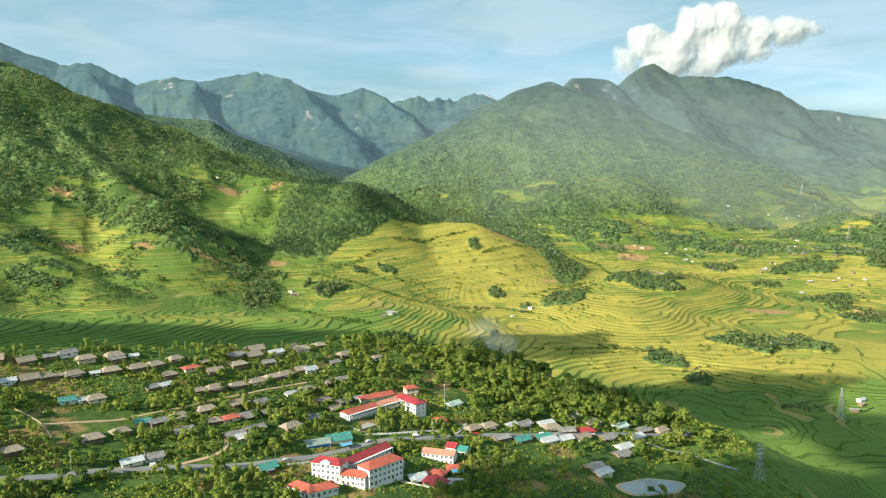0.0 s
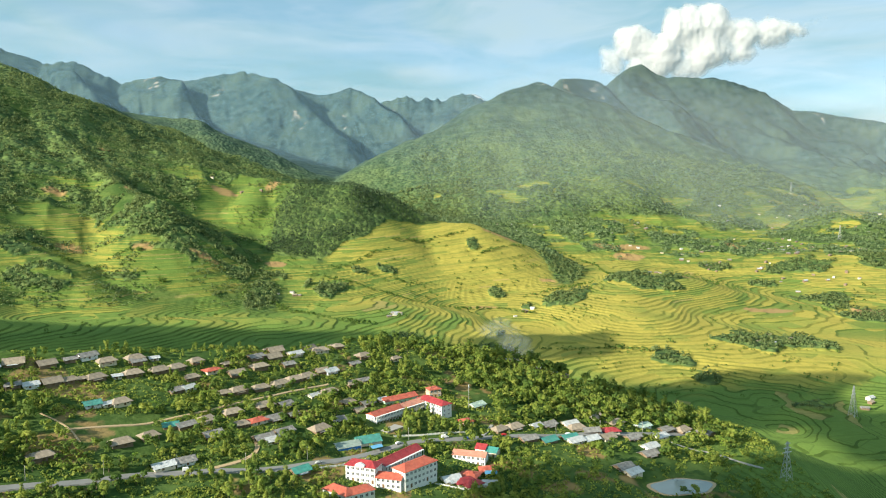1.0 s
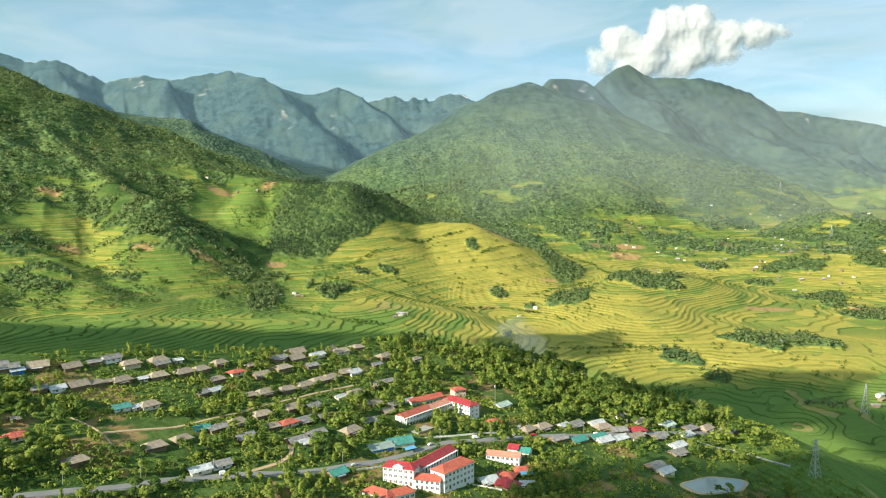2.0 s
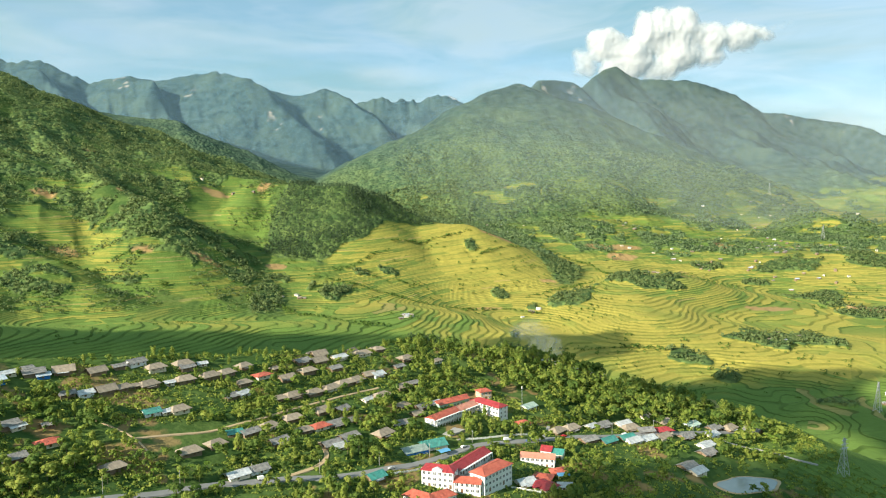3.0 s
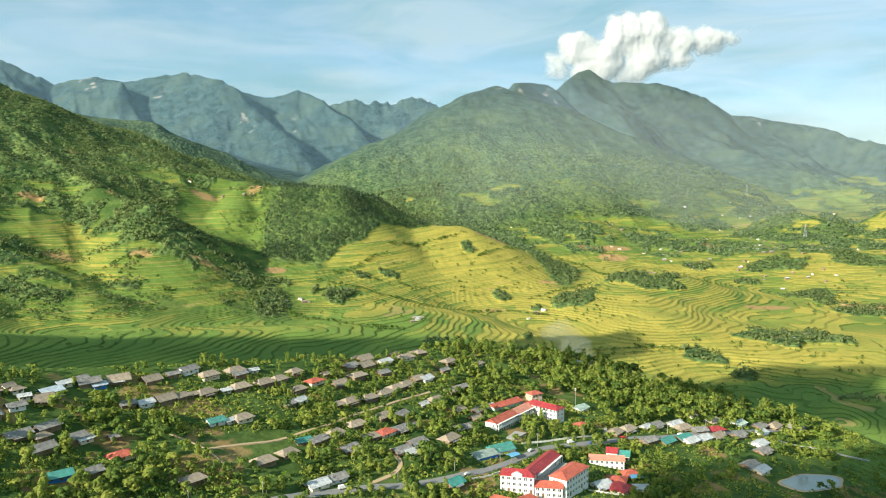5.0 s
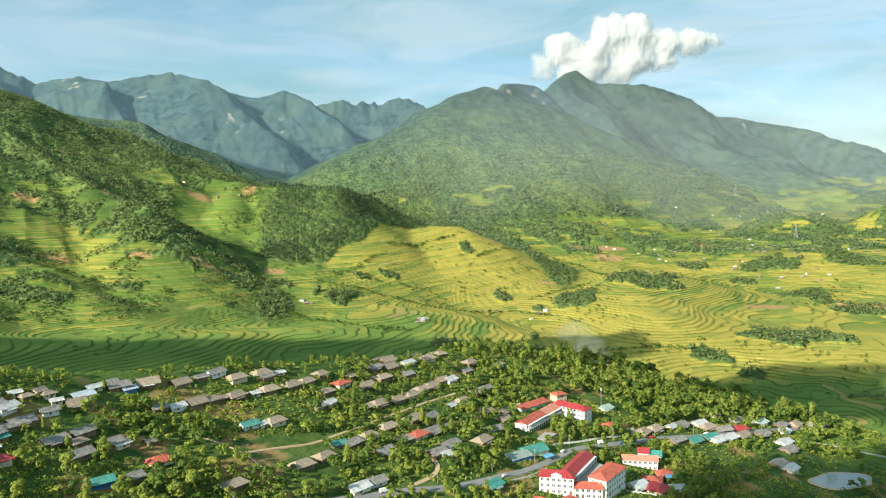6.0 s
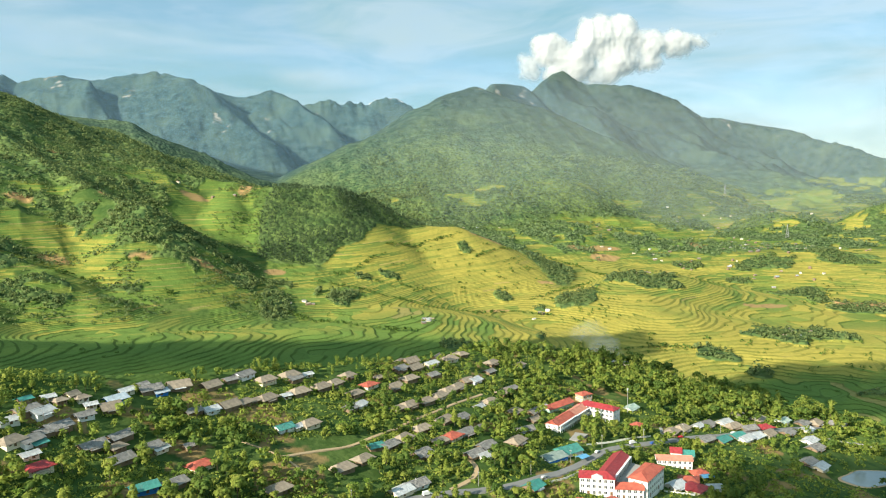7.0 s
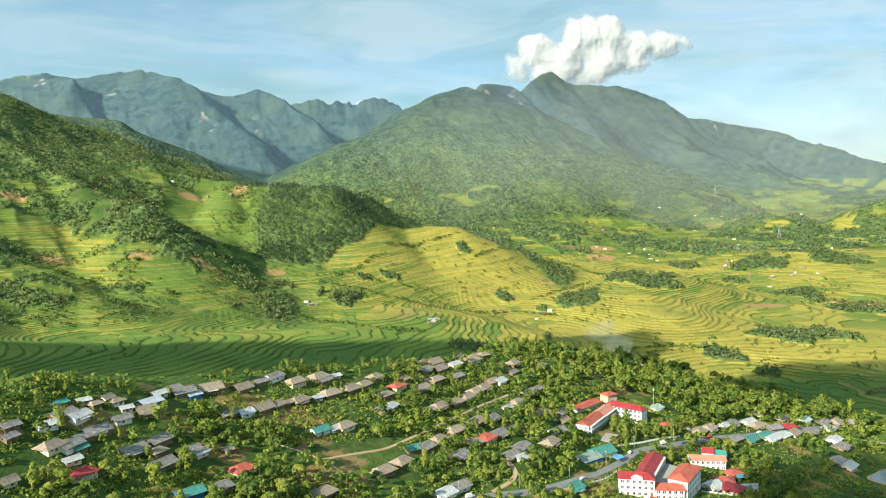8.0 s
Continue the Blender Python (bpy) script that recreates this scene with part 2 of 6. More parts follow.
def land_material():
    n = Nodes("land")
    p = n.place()
    tier, field, wood, rock, ripe, bare = (n.attr(a) for a in ("tier", "field", "wood", "rock", "ripe", "bare"))
    # distance haze painted into the colours: farther land is bluer and lower in contrast
    far = n.attr("haze_tint")
    # rice: each terrace and plot at its own stage, banks of darker grass between them
    step = n.calc("MULTIPLY", tier, 1.0)
    level, part_way = n.calc("FLOOR", step), n.calc("FRACT", step)
    comb = n.t.nodes.new("ShaderNodeCombineXYZ")
    sep = n.t.nodes.new("ShaderNodeSeparateXYZ")
    n.put(p, sep.inputs[0])
    n.put(sep.outputs[0], comb.inputs[0]), n.put(sep.outputs[1], comb.inputs[1])
    n.put(n.calc("MULTIPLY", level, 47.0), comb.inputs[2])
    plot = n.cells(n.stretch(comb.outputs[0], (1.0, 0.6, 1.0)), 55.0)
    sp = n.t.nodes.new("ShaderNodeSeparateColor")
    n.put(plot, sp.inputs[0])
    stage = n.calc("ADD", ripe, n.calc("MULTIPLY", n.calc("SUBTRACT", sp.outputs[0], 0.5), 0.55))
    stage = n.calc("ADD", stage, n.calc("MULTIPLY", n.calc("SUBTRACT", n.noise(p, 90.0), 0.5), 0.8))
    green, gold = (0.130, 0.205, 0.045), (0.365, 0.315, 0.068)
    rice = n.mix(n.span(stage, 0.25, 0.95), green, gold)
    rice = n.mix(n.span(sp.outputs[1], 0.98, 0.99, 0.0, 0.5), rice, (0.42, 0.30, 0.13))
    rice = n.mix(n.span(n.noise(p, 5.0, 3.0), 0.35, 0.7, 0.0, 0.35), rice, n.mix(0.5, rice, (0.07, 0.11, 0.015)))
    rice = n.mix(1.0, rice, n.mix(sp.outputs[2], (0.88, 0.89, 0.88), (1.12, 1.10, 1.05)), "MULTIPLY")
    wide = n.calc("MINIMUM", n.calc("MAXIMUM", n.calc("MULTIPLY", n.attr("steep"), 1.9), 0.12), 0.40)
    edge = n.calc("SUBTRACT", 1.0, wide)
    bank = n.calc("MULTIPLY", n.span(part_way, n.calc("SUBTRACT", edge, 0.03), n.calc("ADD", edge, 0.03)), 1.0)
    bund = n.cells(n.stretch(comb.outputs[0], (0.8, 1.2, 1.0)), 38.0, "Distance", "DISTANCE_TO_EDGE")
    bank = n.calc("MAXIMUM", bank, n.span(bund, 0.025, 0.008, 0.0, 0.4))
    # far rice is duller: distance haze put into its colour
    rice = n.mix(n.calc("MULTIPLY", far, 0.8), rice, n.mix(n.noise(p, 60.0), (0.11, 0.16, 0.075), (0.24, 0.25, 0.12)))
    bank = n.calc("MULTIPLY", bank, n.span(n.noise(p, 45.0, 3.0), 0.36, 0.56, 0.42, 1.0))
    rice = n.mix(n.calc("MULTIPLY", bank, n.span(stage, 0.3, 0.9, 0.85, 0.46)), rice, n.mix(n.noise(p, 9.0), (0.035, 0.075, 0.012), (0.075, 0.11, 0.02)))
    # meadow and scrub
    grass = n.mix(n.span(n.noise(p, 40.0, 5.0), 0.35, 0.65), (0.044, 0.085, 0.022), (0.092, 0.140, 0.036))
    grass = n.mix(n.span(n.noise(p, 6.0, 4.0), 0.40, 0.65, 0.0, 0.6), grass, (0.03, 0.065, 0.012))
    # woodland canopy; far off, bluish haze is painted into its colour
    clump = n.cells(p, 11.0, "Distance")
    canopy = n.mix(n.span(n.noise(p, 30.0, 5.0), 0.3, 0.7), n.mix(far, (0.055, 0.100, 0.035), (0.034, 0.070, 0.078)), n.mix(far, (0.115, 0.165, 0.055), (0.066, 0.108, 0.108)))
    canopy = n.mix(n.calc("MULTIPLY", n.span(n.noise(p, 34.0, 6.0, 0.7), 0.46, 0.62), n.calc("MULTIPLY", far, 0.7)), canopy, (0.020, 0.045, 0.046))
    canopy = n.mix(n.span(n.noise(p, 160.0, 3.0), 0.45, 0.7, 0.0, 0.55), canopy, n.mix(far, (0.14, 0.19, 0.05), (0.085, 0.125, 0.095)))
    tone = n.t.nodes.new("ShaderNodeSeparateColor")
    n.put(n.cells(p, 11.0), tone.inputs[0])
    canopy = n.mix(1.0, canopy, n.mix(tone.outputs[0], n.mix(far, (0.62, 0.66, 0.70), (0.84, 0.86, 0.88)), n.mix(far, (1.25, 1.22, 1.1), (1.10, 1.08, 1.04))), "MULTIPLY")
    earth = n.mix(n.noise(p, 8.0), (0.30, 0.17, 0.08), (0.42, 0.27, 0.13))
    stone = n.mix(n.noise(p, 25.0, 6.0), (0.16, 0.15, 0.13), (0.42, 0.38, 0.33))
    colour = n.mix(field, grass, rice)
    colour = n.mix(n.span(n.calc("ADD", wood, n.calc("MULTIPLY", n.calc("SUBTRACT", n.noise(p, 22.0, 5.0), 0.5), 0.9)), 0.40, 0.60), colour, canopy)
    colour = n.mix(bare, colour, earth)
    colour = n.mix(n.span(n.calc("ADD", rock, n.calc("MULTIPLY", n.calc("SUBTRACT", n.noise(p, 60.0, 6.0), 0.5), 1.2)), 0.55, 0.8), colour, stone)
    relief = n.calc("ADD", n.calc("MULTIPLY", n.calc("SUBTRACT", 1.0, clump), n.calc("MULTIPLY", wood, n.span(far, 0.2, 0.9, 1.0, 0.18))), n.calc("MULTIPLY", n.noise(p, 3.0, 3.0), 0.12))
    return n.done(colour, 0.95, n.bump(relief, 6.0, 0.8), 0.1)


LAND = land_material()


# ---- the ground: one sheet from under the camera to the skyline ----
CENTRE = (-125.0, -60.0)


# stretches of wood, cleared terraces and bare ground: x, y, half width, half depth
HILL_WOODS = [(-777, 1608, 105, 164), (-747, 1450, 72, 41), (-665, 1911, 92, 162), (-603, 1450, 43, 79), (-579, 1323, 37, 52), (-463, 1250, 64, 129),
    (-391, 1263, 51, 125), (-346, 1254, 34, 28), (-624, 1158, 36, 52), (-562, 1061, 53, 27), (-314, 1222, 33, 39), (-546, 1856, 74, 146),
    (-626, 1363, 33, 33), (-679, 1268, 26, 26), (-419, 1159, 18, 9), (-280, 1530, 21, 31)]
GROVES = [(-162, 1190, 40, 40), (-262, 1232, 23, 18), (375, 1290, 81, 70), (288, 884, 28, 33), (300, 835, 20, 21), (443, 944, 62, 49),
    (201, 1209, 45, 42), (113, 1290, 14, 37), (718, 1303, 54, 47), (699, 1149, 65, 60), (-44, 928, 24, 34), (76, 900, 30, 60), (390, 1880, 93, 214),
    (261, 1874, 73, 79), (260, 1636, 33, 135), (87, 1459, 11, 22), (-125, 1291, 12, 12), (540, 2126, 152, 57), (644, 1749, 65, 61),
    (894, 2014, 86, 42)]
FAR_GROVES = [(1500, 1860, 190, 120), (970, 1920, 102, 93), (1073, 1783, 150, 103), (798, 1507, 81, 39), (970, 1572, 72, 133), (620, 1538, 32, 26), (613, 2036, 83, 32),
    (746, 2041, 101, 34), (754, 1674, 72, 52), (1228, 1950, 110, 82), (1102, 2090, 92, 54), (166, 2081, 96, 35), (583, 1631, 40, 24),
    (661, 1421, 37, 21), (-76, 1317, 18, 13), (899, 2184, 110, 38), (378, 720, 20, 14)]
CLEARINGS = [(-608, 1276, 35, 36), (-626, 1220, 85, 8), (-662, 1425, 63, 19), (-692, 1359, 45, 24), (-468, 1159, 150, 29), (-552, 1217, 73, 31),
    (-460, 1197, 42, 12), (-384, 1634, 94, 189), (-311, 1513, 30, 73), (-350, 1228, 36, 18), (-232, 1312, 42, 32), (-515, 1669, 78, 46),
    (-663, 1272, 37, 24), (-536, 1066, 34, 9), (-437, 1543, 36, 21)]
FAR_FIELDS = [(228, 2165, 43, 18), (328, 2199, 51, 20), (280, 2130, 74, 20), (408, 2143, 37, 33), (730, 2131, 73, 29), (988, 2139, 63, 24),
    (450, 1866, 38, 111), (637, 1879, 53, 37), (726, 1952, 68, 36), (1181, 2339, 87, 43), (1417, 2407, 131, 224), (1040, 2208, 80, 25),
    (758, 1864, 47, 76), (14, 2209, 42, 20), (629, 2180, 44, 27), (1612, 2527, 141, 44), (853, 1814, 62, 76), (498, 2212, 35, 14)]
EARTH = [(-688, 1379, 29, 13), (-550, 1415, 20, 36), (-430, 1631, 33, 18), (-339, 1660, 16, 35), (-366, 1201, 24, 7), (459, 1693, 63, 26),
    (447, 1614, 34, 27), (150, 1535, 33, 14), (-269, 1295, 20, 15), (470, 1340, 15, 26), (730, 1168, 55, 34), (77, 1207, 30, 6),
    (218, 1349, 23, 10), (-719, 1706, 15, 17), (731, 1709, 23, 32), (542, 1156, 41, 18), (-458, 1183, 22, 6), (-577, 1197, 23, 11),
    (-226, 1366, 17, 7)]


def within(x, y, rows, ragged):
    """1 inside any of the oval stretches, with ragged edges."""
    best = np.full(np.shape(x), -9.0)
    for gx, gy, rx, ry in rows:
        best = np.maximum(best, 1 - ((x - gx) / rx) ** 2 - ((y - gy) / ry) ** 2)
    return smooth(0.0, 0.35, best + ragged)


def masks(x, y):
    """What grows where: rice, wood, rock, ripeness of the rice, bare earth."""
    low, high = valley_floor(x, y), hills(x, y)
    up = high - low
    n1, n2, n3, n4 = fbm(x, y, 260, 91, 4), fbm(x, y, 120, 14, 4), fbm(x, y, 620, 66, 3), fbm(x, y, 45, 37, 3)
    crest = np.interp(x, *VILLAGE_CREST)
    village = smooth(30, -20, y - crest - 12 * n2) * smooth(260, 150, x + 20 * n2)
    hill = smooth(-25, 20, up - 55 * smooth(350, 600, x) * smooth(1500, 1800, y))
    near_left = smooth(-270, -310, x) * smooth(2150, 1850, y)
    golden = smooth(-225, -170, x + 25 * n4) * smooth(265, 200, x) * smooth(1180, 1230, y) * smooth(1600, 1565, y)
    hill = hill * (1 - golden)
    far_side = smooth(1500, 1700, y) * smooth(120, 300, x)
    groves = np.maximum(within(x, y, GROVES, 1.3 * n4), within(x, y, FAR_GROVES, 1.1 * n4))
    clear = np.maximum(within(x, y, CLEARINGS, 0.8 * n4), within(x, y, FAR_FIELDS, 0.8 * n4))
    hill_woods = within(x, y, HILL_WOODS, 0.9 * n4)
    # rice on the valley floor and the open slopes, broken by hedges and groves
    terraces = smooth(60, 25, up + 20 * n2) * near_left
    field = np.maximum((1 - hill), np.maximum(terraces * smooth(0.15, -0.15, n2 + 0.6 * n4), clear))
    field = field * (1 - village) * (1 - groves) * (1 - hill_woods * (1 - clear))
    # woodland: close on the mountain, in clumps on the near slopes, scattered over the far valley
    clumps = smooth(-0.02, 0.16, n2 + 0.5 * n4 + 0.2 * n1 + 0.35 * smooth(150, 260, high))
    wood = hill * (1 - near_left * (1 - clumps)) * (1 - terraces)
    wood = np.maximum(wood * (1 - clear), np.maximum(groves, hill_woods * (1 - clear)))
    thin = smooth(-0.12, 0.1, n2 + 0.9 * n4) * far_side * (1 - hill) * (1 - clear) * smooth(450, 650, x)
    wood, field = np.maximum(wood, thin), field * (1 - thin)
    behind = smooth(1590, 1640, y) * smooth(330, 200, x + 0.1 * (y - 1800)) * smooth(-60, 0, x)
    field, wood = field * (1 - behind * (1 - clear)), np.maximum(wood, behind * (1 - clear))
    back = smooth(1830, 1900, y) * smooth(60, 0, x)
    field, wood = field * (1 - back), np.maximum(wood, back)
    pine = pine_wood(x, y)
    field, wood = field * (1 - pine), np.maximum(wood, pine) * (1 - village)
    ripe = 0.35 + 0.5 * smooth(-150, 250, x - 0.15 * (y - 900)) * smooth(700, 950, y + 0.35 * x) + 0.25 * n3 - 0.35 * smooth(1000, 820, y) * smooth(150, -100, x)
    ripe = ripe + 0.32 * golden * smooth(1200, 1300, y) + 0.2 * smooth(-300, -150, x) * smooth(1050, 1150, y) * (1 - golden) * smooth(150, 50, x) - 0.75 * smooth(850, 740, y) - 0.28 * far_side
    bare = within(x, y, EARTH, 0.6 * n4) * 0.8 * (1 - pine)
    bare = np.maximum(bare, village * smooth(0.50, 0.62, fbm(x, y, 22, 19, 3)) * 0.6)
    rock = smooth(2600, 3300, y) * smooth(150, 420, high) * smooth(0.25, 0.7, fbm(x, y * 0.4, 120, 88, 4)) * 0.55
    return np.clip(field, 0, 1), np.clip(wood, 0, 1), rock, ripe, bare


def pine_wood(x, y):
    """The dark planted wood on the rounded hill, 0 to 1."""
    edge = 18 * fbm(x, y, 70, 23, 3)
    d = ridge(x, y, [(-255, 1480, 0), (-215, 1500, 0), (-124, 1545, 0), (-20, 1590, 0)], lambda r: r)
    return smooth(-134, -120, d + edge - 92 * smooth(-150, -25, x)) * smooth(-16, 16, x + 300 + 0.16 * (1450 - y) + 0.8 * edge)


def gradient(x, y):
    """How steep the land is before terraces are cut."""
    e = 3.0
    h = smooth_land(x, y)
    steep = np.full(h.shape, 0.2)
    k = (y > 400) & (y < 2300) & (h < 220)
    steep[k] = np.hypot(smooth_land(x[k] + e, y[k]) - h[k], smooth_land(x[k], y[k] + e) - h[k]) / e
    return steep, h


def tiers(x, y, h):
    """Counts the terraces up to height h: low steps on the flat valley floor, higher ones on the left slopes."""
    return (h + 95) * (1.5 - 0.35 * smooth(-200, 250, x) + 1.1 * smooth(860, 720, y) * smooth(150, 260, x)) / 2.1


def terraced(x, y, h, steep, field):
    """Cuts level terraces with steep banks into a slope where rice grows."""
    k = tiers(x, y, h)
    f = k - np.floor(k)
    cut = (np.floor(k) + smooth(0.98 - np.clip(1.6 * steep, 0.10, 0.4), 0.98, f)) / tiers(x, y, -94.0) - 95
    return h + (cut - h) * field * smooth(0.50, 0.30, steep)


def land(x, y):
    """The height of the finished ground."""
    x, y = np.asarray(x, float), np.asarray(y, float)
    steep, h = gradient(x, y)
    field, wood = masks(x, y)[:2]
    return terraced(x, y, h, steep, field)


def sheet():
    fan = np.radians(np.linspace(-46, 36, 800))
    rest = np.radians(np.linspace(37, 313, 70))[1:-1]
    turn = np.concatenate([fan, rest])
    reach = np.concatenate([np.linspace(0.3, 330, 40)[:-1], np.exp(np.linspace(math.log(330), math.log(5150), 560))])
    a, r = np.meshgrid(turn, reach)
    x, y = CENTRE[0] - np.sin(a) * r, CENTRE[1] + np.cos(a) * r
    steep, h = gradient(x, y)
    field, wood, rock, ripe, bare = masks(x, y)
    # how much painted haze the land colour takes, by distance and height
    haze_tint = smooth(1950, 3500, y + 0.5 * h)
    z = terraced(x, y, h, steep, field)
    rough = smooth(0.3, 0.8, wood) * (1 - 0.85 * pine_wood(x, y)) * (1 - 0.75 * smooth(2300, 3200, r))
    z = z + rough * smooth(700, 1100, r) * (1.8 * fbm(x, y, 22, 61, 2) + 3 * folds(x, y, 75, 62, 3))
    rows, cols = x.shape
    verts = np.stack([x, y, z], -1).reshape(-1, 3)
    i, j = np.meshgrid(np.arange(rows - 1), np.arange(cols), indexing="ij")
    k = (j + 1) % cols
    quads = np.stack([i * cols + j, i * cols + k, (i + 1) * cols + k, (i + 1) * cols + j], -1).reshape(-1, 4)
    quads = quads[:, ::-1]
    me = bpy.data.meshes.new("ground")
    me.vertices.add(len(verts)), me.loops.add(quads.size), me.polygons.add(len(quads))
    me.vertices.foreach_set("co", verts.ravel())
    me.loops.foreach_set("vertex_index", quads.ravel())
    me.polygons.foreach_set("loop_start", np.arange(len(quads)) * 4)
    me.polygons.foreach_set("use_smooth", np.ones(len(quads), bool))
    me.update(calc_edges=True)
    for name, values in (("tier", tiers(x, y, h)), ("field", field), ("wood", wood), ("rock", rock), ("ripe", ripe), ("bare", bare), ("haze_tint", haze_tint), ("steep", steep)):
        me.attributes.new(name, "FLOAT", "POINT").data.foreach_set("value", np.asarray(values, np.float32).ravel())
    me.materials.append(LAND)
    return tagged(new("ground", me), "terraced rice valley between wooded mountains", "ground", kind="structure")


sheet()


# ---- more materials ----
def roof_material(name, a, b, rough=0.7, metal=0.0, rib=0.0, stain=(0.10, 0.09, 0.08)):
    """Roofing with ribs down the slope, weathered in streaks, each roof a little different."""
    n = Nodes(name)
    p = n.local()
    lot = n.lot()
    colour = n.mix(n.span(n.noise(p, 2.2, 5.0), 0.3, 0.7), a, b)
    colour = n.mix(n.calc("MULTIPLY", n.span(n.noise(n.stretch(p, (1.0, 0.25, 1.0)), 1.1, 5.0), 0.48, 0.75), 0.55), colour, stain)
    colour = n.mix(n.calc("MULTIPLY", lot, 0.45), colour, n.mix(0.5, colour, stain))
    normal = None
    if rib:
        w = n.t.nodes.new("ShaderNodeTexWave")
        w.bands_direction = "X"
        n.put(p, w.inputs["Vector"])
        w.inputs["Scale"].default_value = 0.314 / rib
        normal = n.bump(w.outputs["Fac"], 0.06, 0.7)
    return n.done(colour, rough, normal, 0.4, metal)


def plaster(name, a, b):
    n = Nodes(name)
    p = n.local()
    colour = n.mix(n.noise(p, 3.0, 5.0), a, b)
    colour = n.mix(n.span(n.noise(n.stretch(p, (1.0, 1.0, 0.2)), 0.9, 4.0), 0.55, 0.8, 0.0, 0.4), colour, (0.33, 0.31, 0.27))
    return n.done(colour, 0.85, n.bump(n.noise(p, 0.4), 0.02, 0.4), 0.25)


def leaf_material(name, dark, light, tip):
    """Leaves: darker and lighter sprays, and some light coming through."""
    n = Nodes(name)
    colour = n.mix(n.island(), dark, light)
    colour = n.mix(n.span(n.noise(n.place(), 7.0, 3.0), 0.4, 0.7, 0.0, 0.7), colour, tip)
    colour = n.mix(n.calc("MULTIPLY", n.lot(), 0.5), colour, n.mix(0.5, colour, tip))
    m = n.done(colour, 0.75, None, 0.2)
    through_leaf, both = n.t.nodes.new("ShaderNodeBsdfTranslucent"), n.t.nodes.new("ShaderNodeMixShader")
    n.put(colour, through_leaf.inputs["Color"])
    both.inputs["Fac"].default_value = 0.42
    n.t.links.new(n.b.outputs[0], both.inputs[1])
    n.t.links.new(through_leaf.outputs[0], both.inputs[2])
    n.t.links.new(both.outputs[0], n.t.nodes["Material Output"].inputs["Surface"])
    return m


def plain(name, a, b, size=1.0, rough=0.8, gloss=0.3, metal=0.0):
    n = Nodes(name)
    p = n.place()
    colour = n.mix(n.noise(p, size, 5.0), a, b)
    return n.done(colour, rough, n.bump(n.noise(p, size * 0.2), 0.03, 0.5), gloss, metal)


ROOFS = {
    "t": roof_material("weathered_thatch", (0.25, 0.205, 0.155), (0.38, 0.315, 0.24), 0.95, 0.0, 0.0, (0.10, 0.085, 0.07)),
    "g": roof_material("fibre_cement", (0.20, 0.19, 0.18), (0.32, 0.31, 0.295), 0.85, 0.0, 0.18, (0.08, 0.078, 0.075)),
    "w": roof_material("pale_metal", (0.46, 0.48, 0.50), (0.64, 0.66, 0.67), 0.5, 0.1, 0.2, (0.28, 0.24, 0.20)),
    "r": roof_material("crimson_metal", (0.31, 0.028, 0.036), (0.43, 0.055, 0.060), 0.55, 0.0, 0.25, (0.14, 0.03, 0.03)),
    "o": roof_material("orange_red_tile", (0.42, 0.085, 0.055), (0.54, 0.140, 0.085), 0.7, 0.0, 0.2, (0.24, 0.08, 0.06)),
    "k": roof_material("faded_pink_metal", (0.55, 0.22, 0.15), (0.66, 0.30, 0.21), 0.65, 0.0, 0.25, (0.34, 0.14, 0.10)),
    "n": roof_material("teal_metal", (0.035, 0.22, 0.19), (0.07, 0.32, 0.27), 0.5, 0.0, 0.2, (0.12, 0.16, 0.14)),
    "p": roof_material("pale_green_metal", (0.34, 0.46, 0.40), (0.48, 0.58, 0.50), 0.6, 0.0, 0.2, (0.25, 0.27, 0.22)),
    "b": roof_material("pale_blue_metal", (0.40, 0.48, 0.55), (0.58, 0.64, 0.70), 0.5, 0.1, 0.2, (0.22, 0.24, 0.27)),
    "m": roof_material("grey_green_metal", (0.22, 0.30, 0.27), (0.33, 0.40, 0.36), 0.6, 0.0, 0.25, (0.16, 0.18, 0.16)),
}
ROOF_WORDS = {"t": "weathered brown thatch", "g": "grey fibre-cement", "w": "pale metal", "r": "dark red", "o": "orange-red tiled", "k": "faded pink",
              "n": "teal metal", "p": "pale green metal", "b": "pale blue metal", "B": "teal metal", "N": "teal metal", "c": "grey fibre-cement", "m": "grey-green metal"}
WHITE = plaster("white_plaster", (0.70, 0.70, 0.68), (0.82, 0.82, 0.80))
CREAM = plaster("cream_plaster", (0.66, 0.58, 0.44), (0.76, 0.69, 0.55))
BLUE_WALL = plaster("bright_blue_cladding", (0.03, 0.16, 0.50), (0.05, 0.22, 0.60))
BOARDS = plaster("old_timber_boards", (0.16, 0.11, 0.07), (0.30, 0.22, 0.15))
GLASS = Nodes("dark_window_glass").done((0.03, 0.04, 0.05), 0.12, None, 0.5)
TIMBER = plain("brown_timber", (0.13, 0.075, 0.04), (0.22, 0.14, 0.08), 0.4)
CONCRETE = plain("grey_concrete", (0.26, 0.25, 0.23), (0.38, 0.37, 0.35), 4.0)
ASPHALT = plain("worn_asphalt", (0.17, 0.17, 0.17), (0.26, 0.26, 0.255), 6.0)
DIRT = plain("yellow_dirt", (0.36, 0.26, 0.15), (0.48, 0.36, 0.22), 3.0)
STEEL = plain("galvanised_steel", (0.42, 0.43, 0.44), (0.55, 0.56, 0.57), 1.0, 0.5, 0.5, 0.6)
BARK = plain("bark", (0.09, 0.065, 0.045), (0.17, 0.13, 0.09), 0.5)
LEAF = leaf_material("broad_leaves", (0.10, 0.180, 0.032), (0.25, 0.320, 0.052), (0.40, 0.42, 0.085))
LEAF_DARK = leaf_material("dense_dark_leaves", (0.050, 0.120, 0.025), (0.12, 0.20, 0.038), (0.19, 0.25, 0.05))
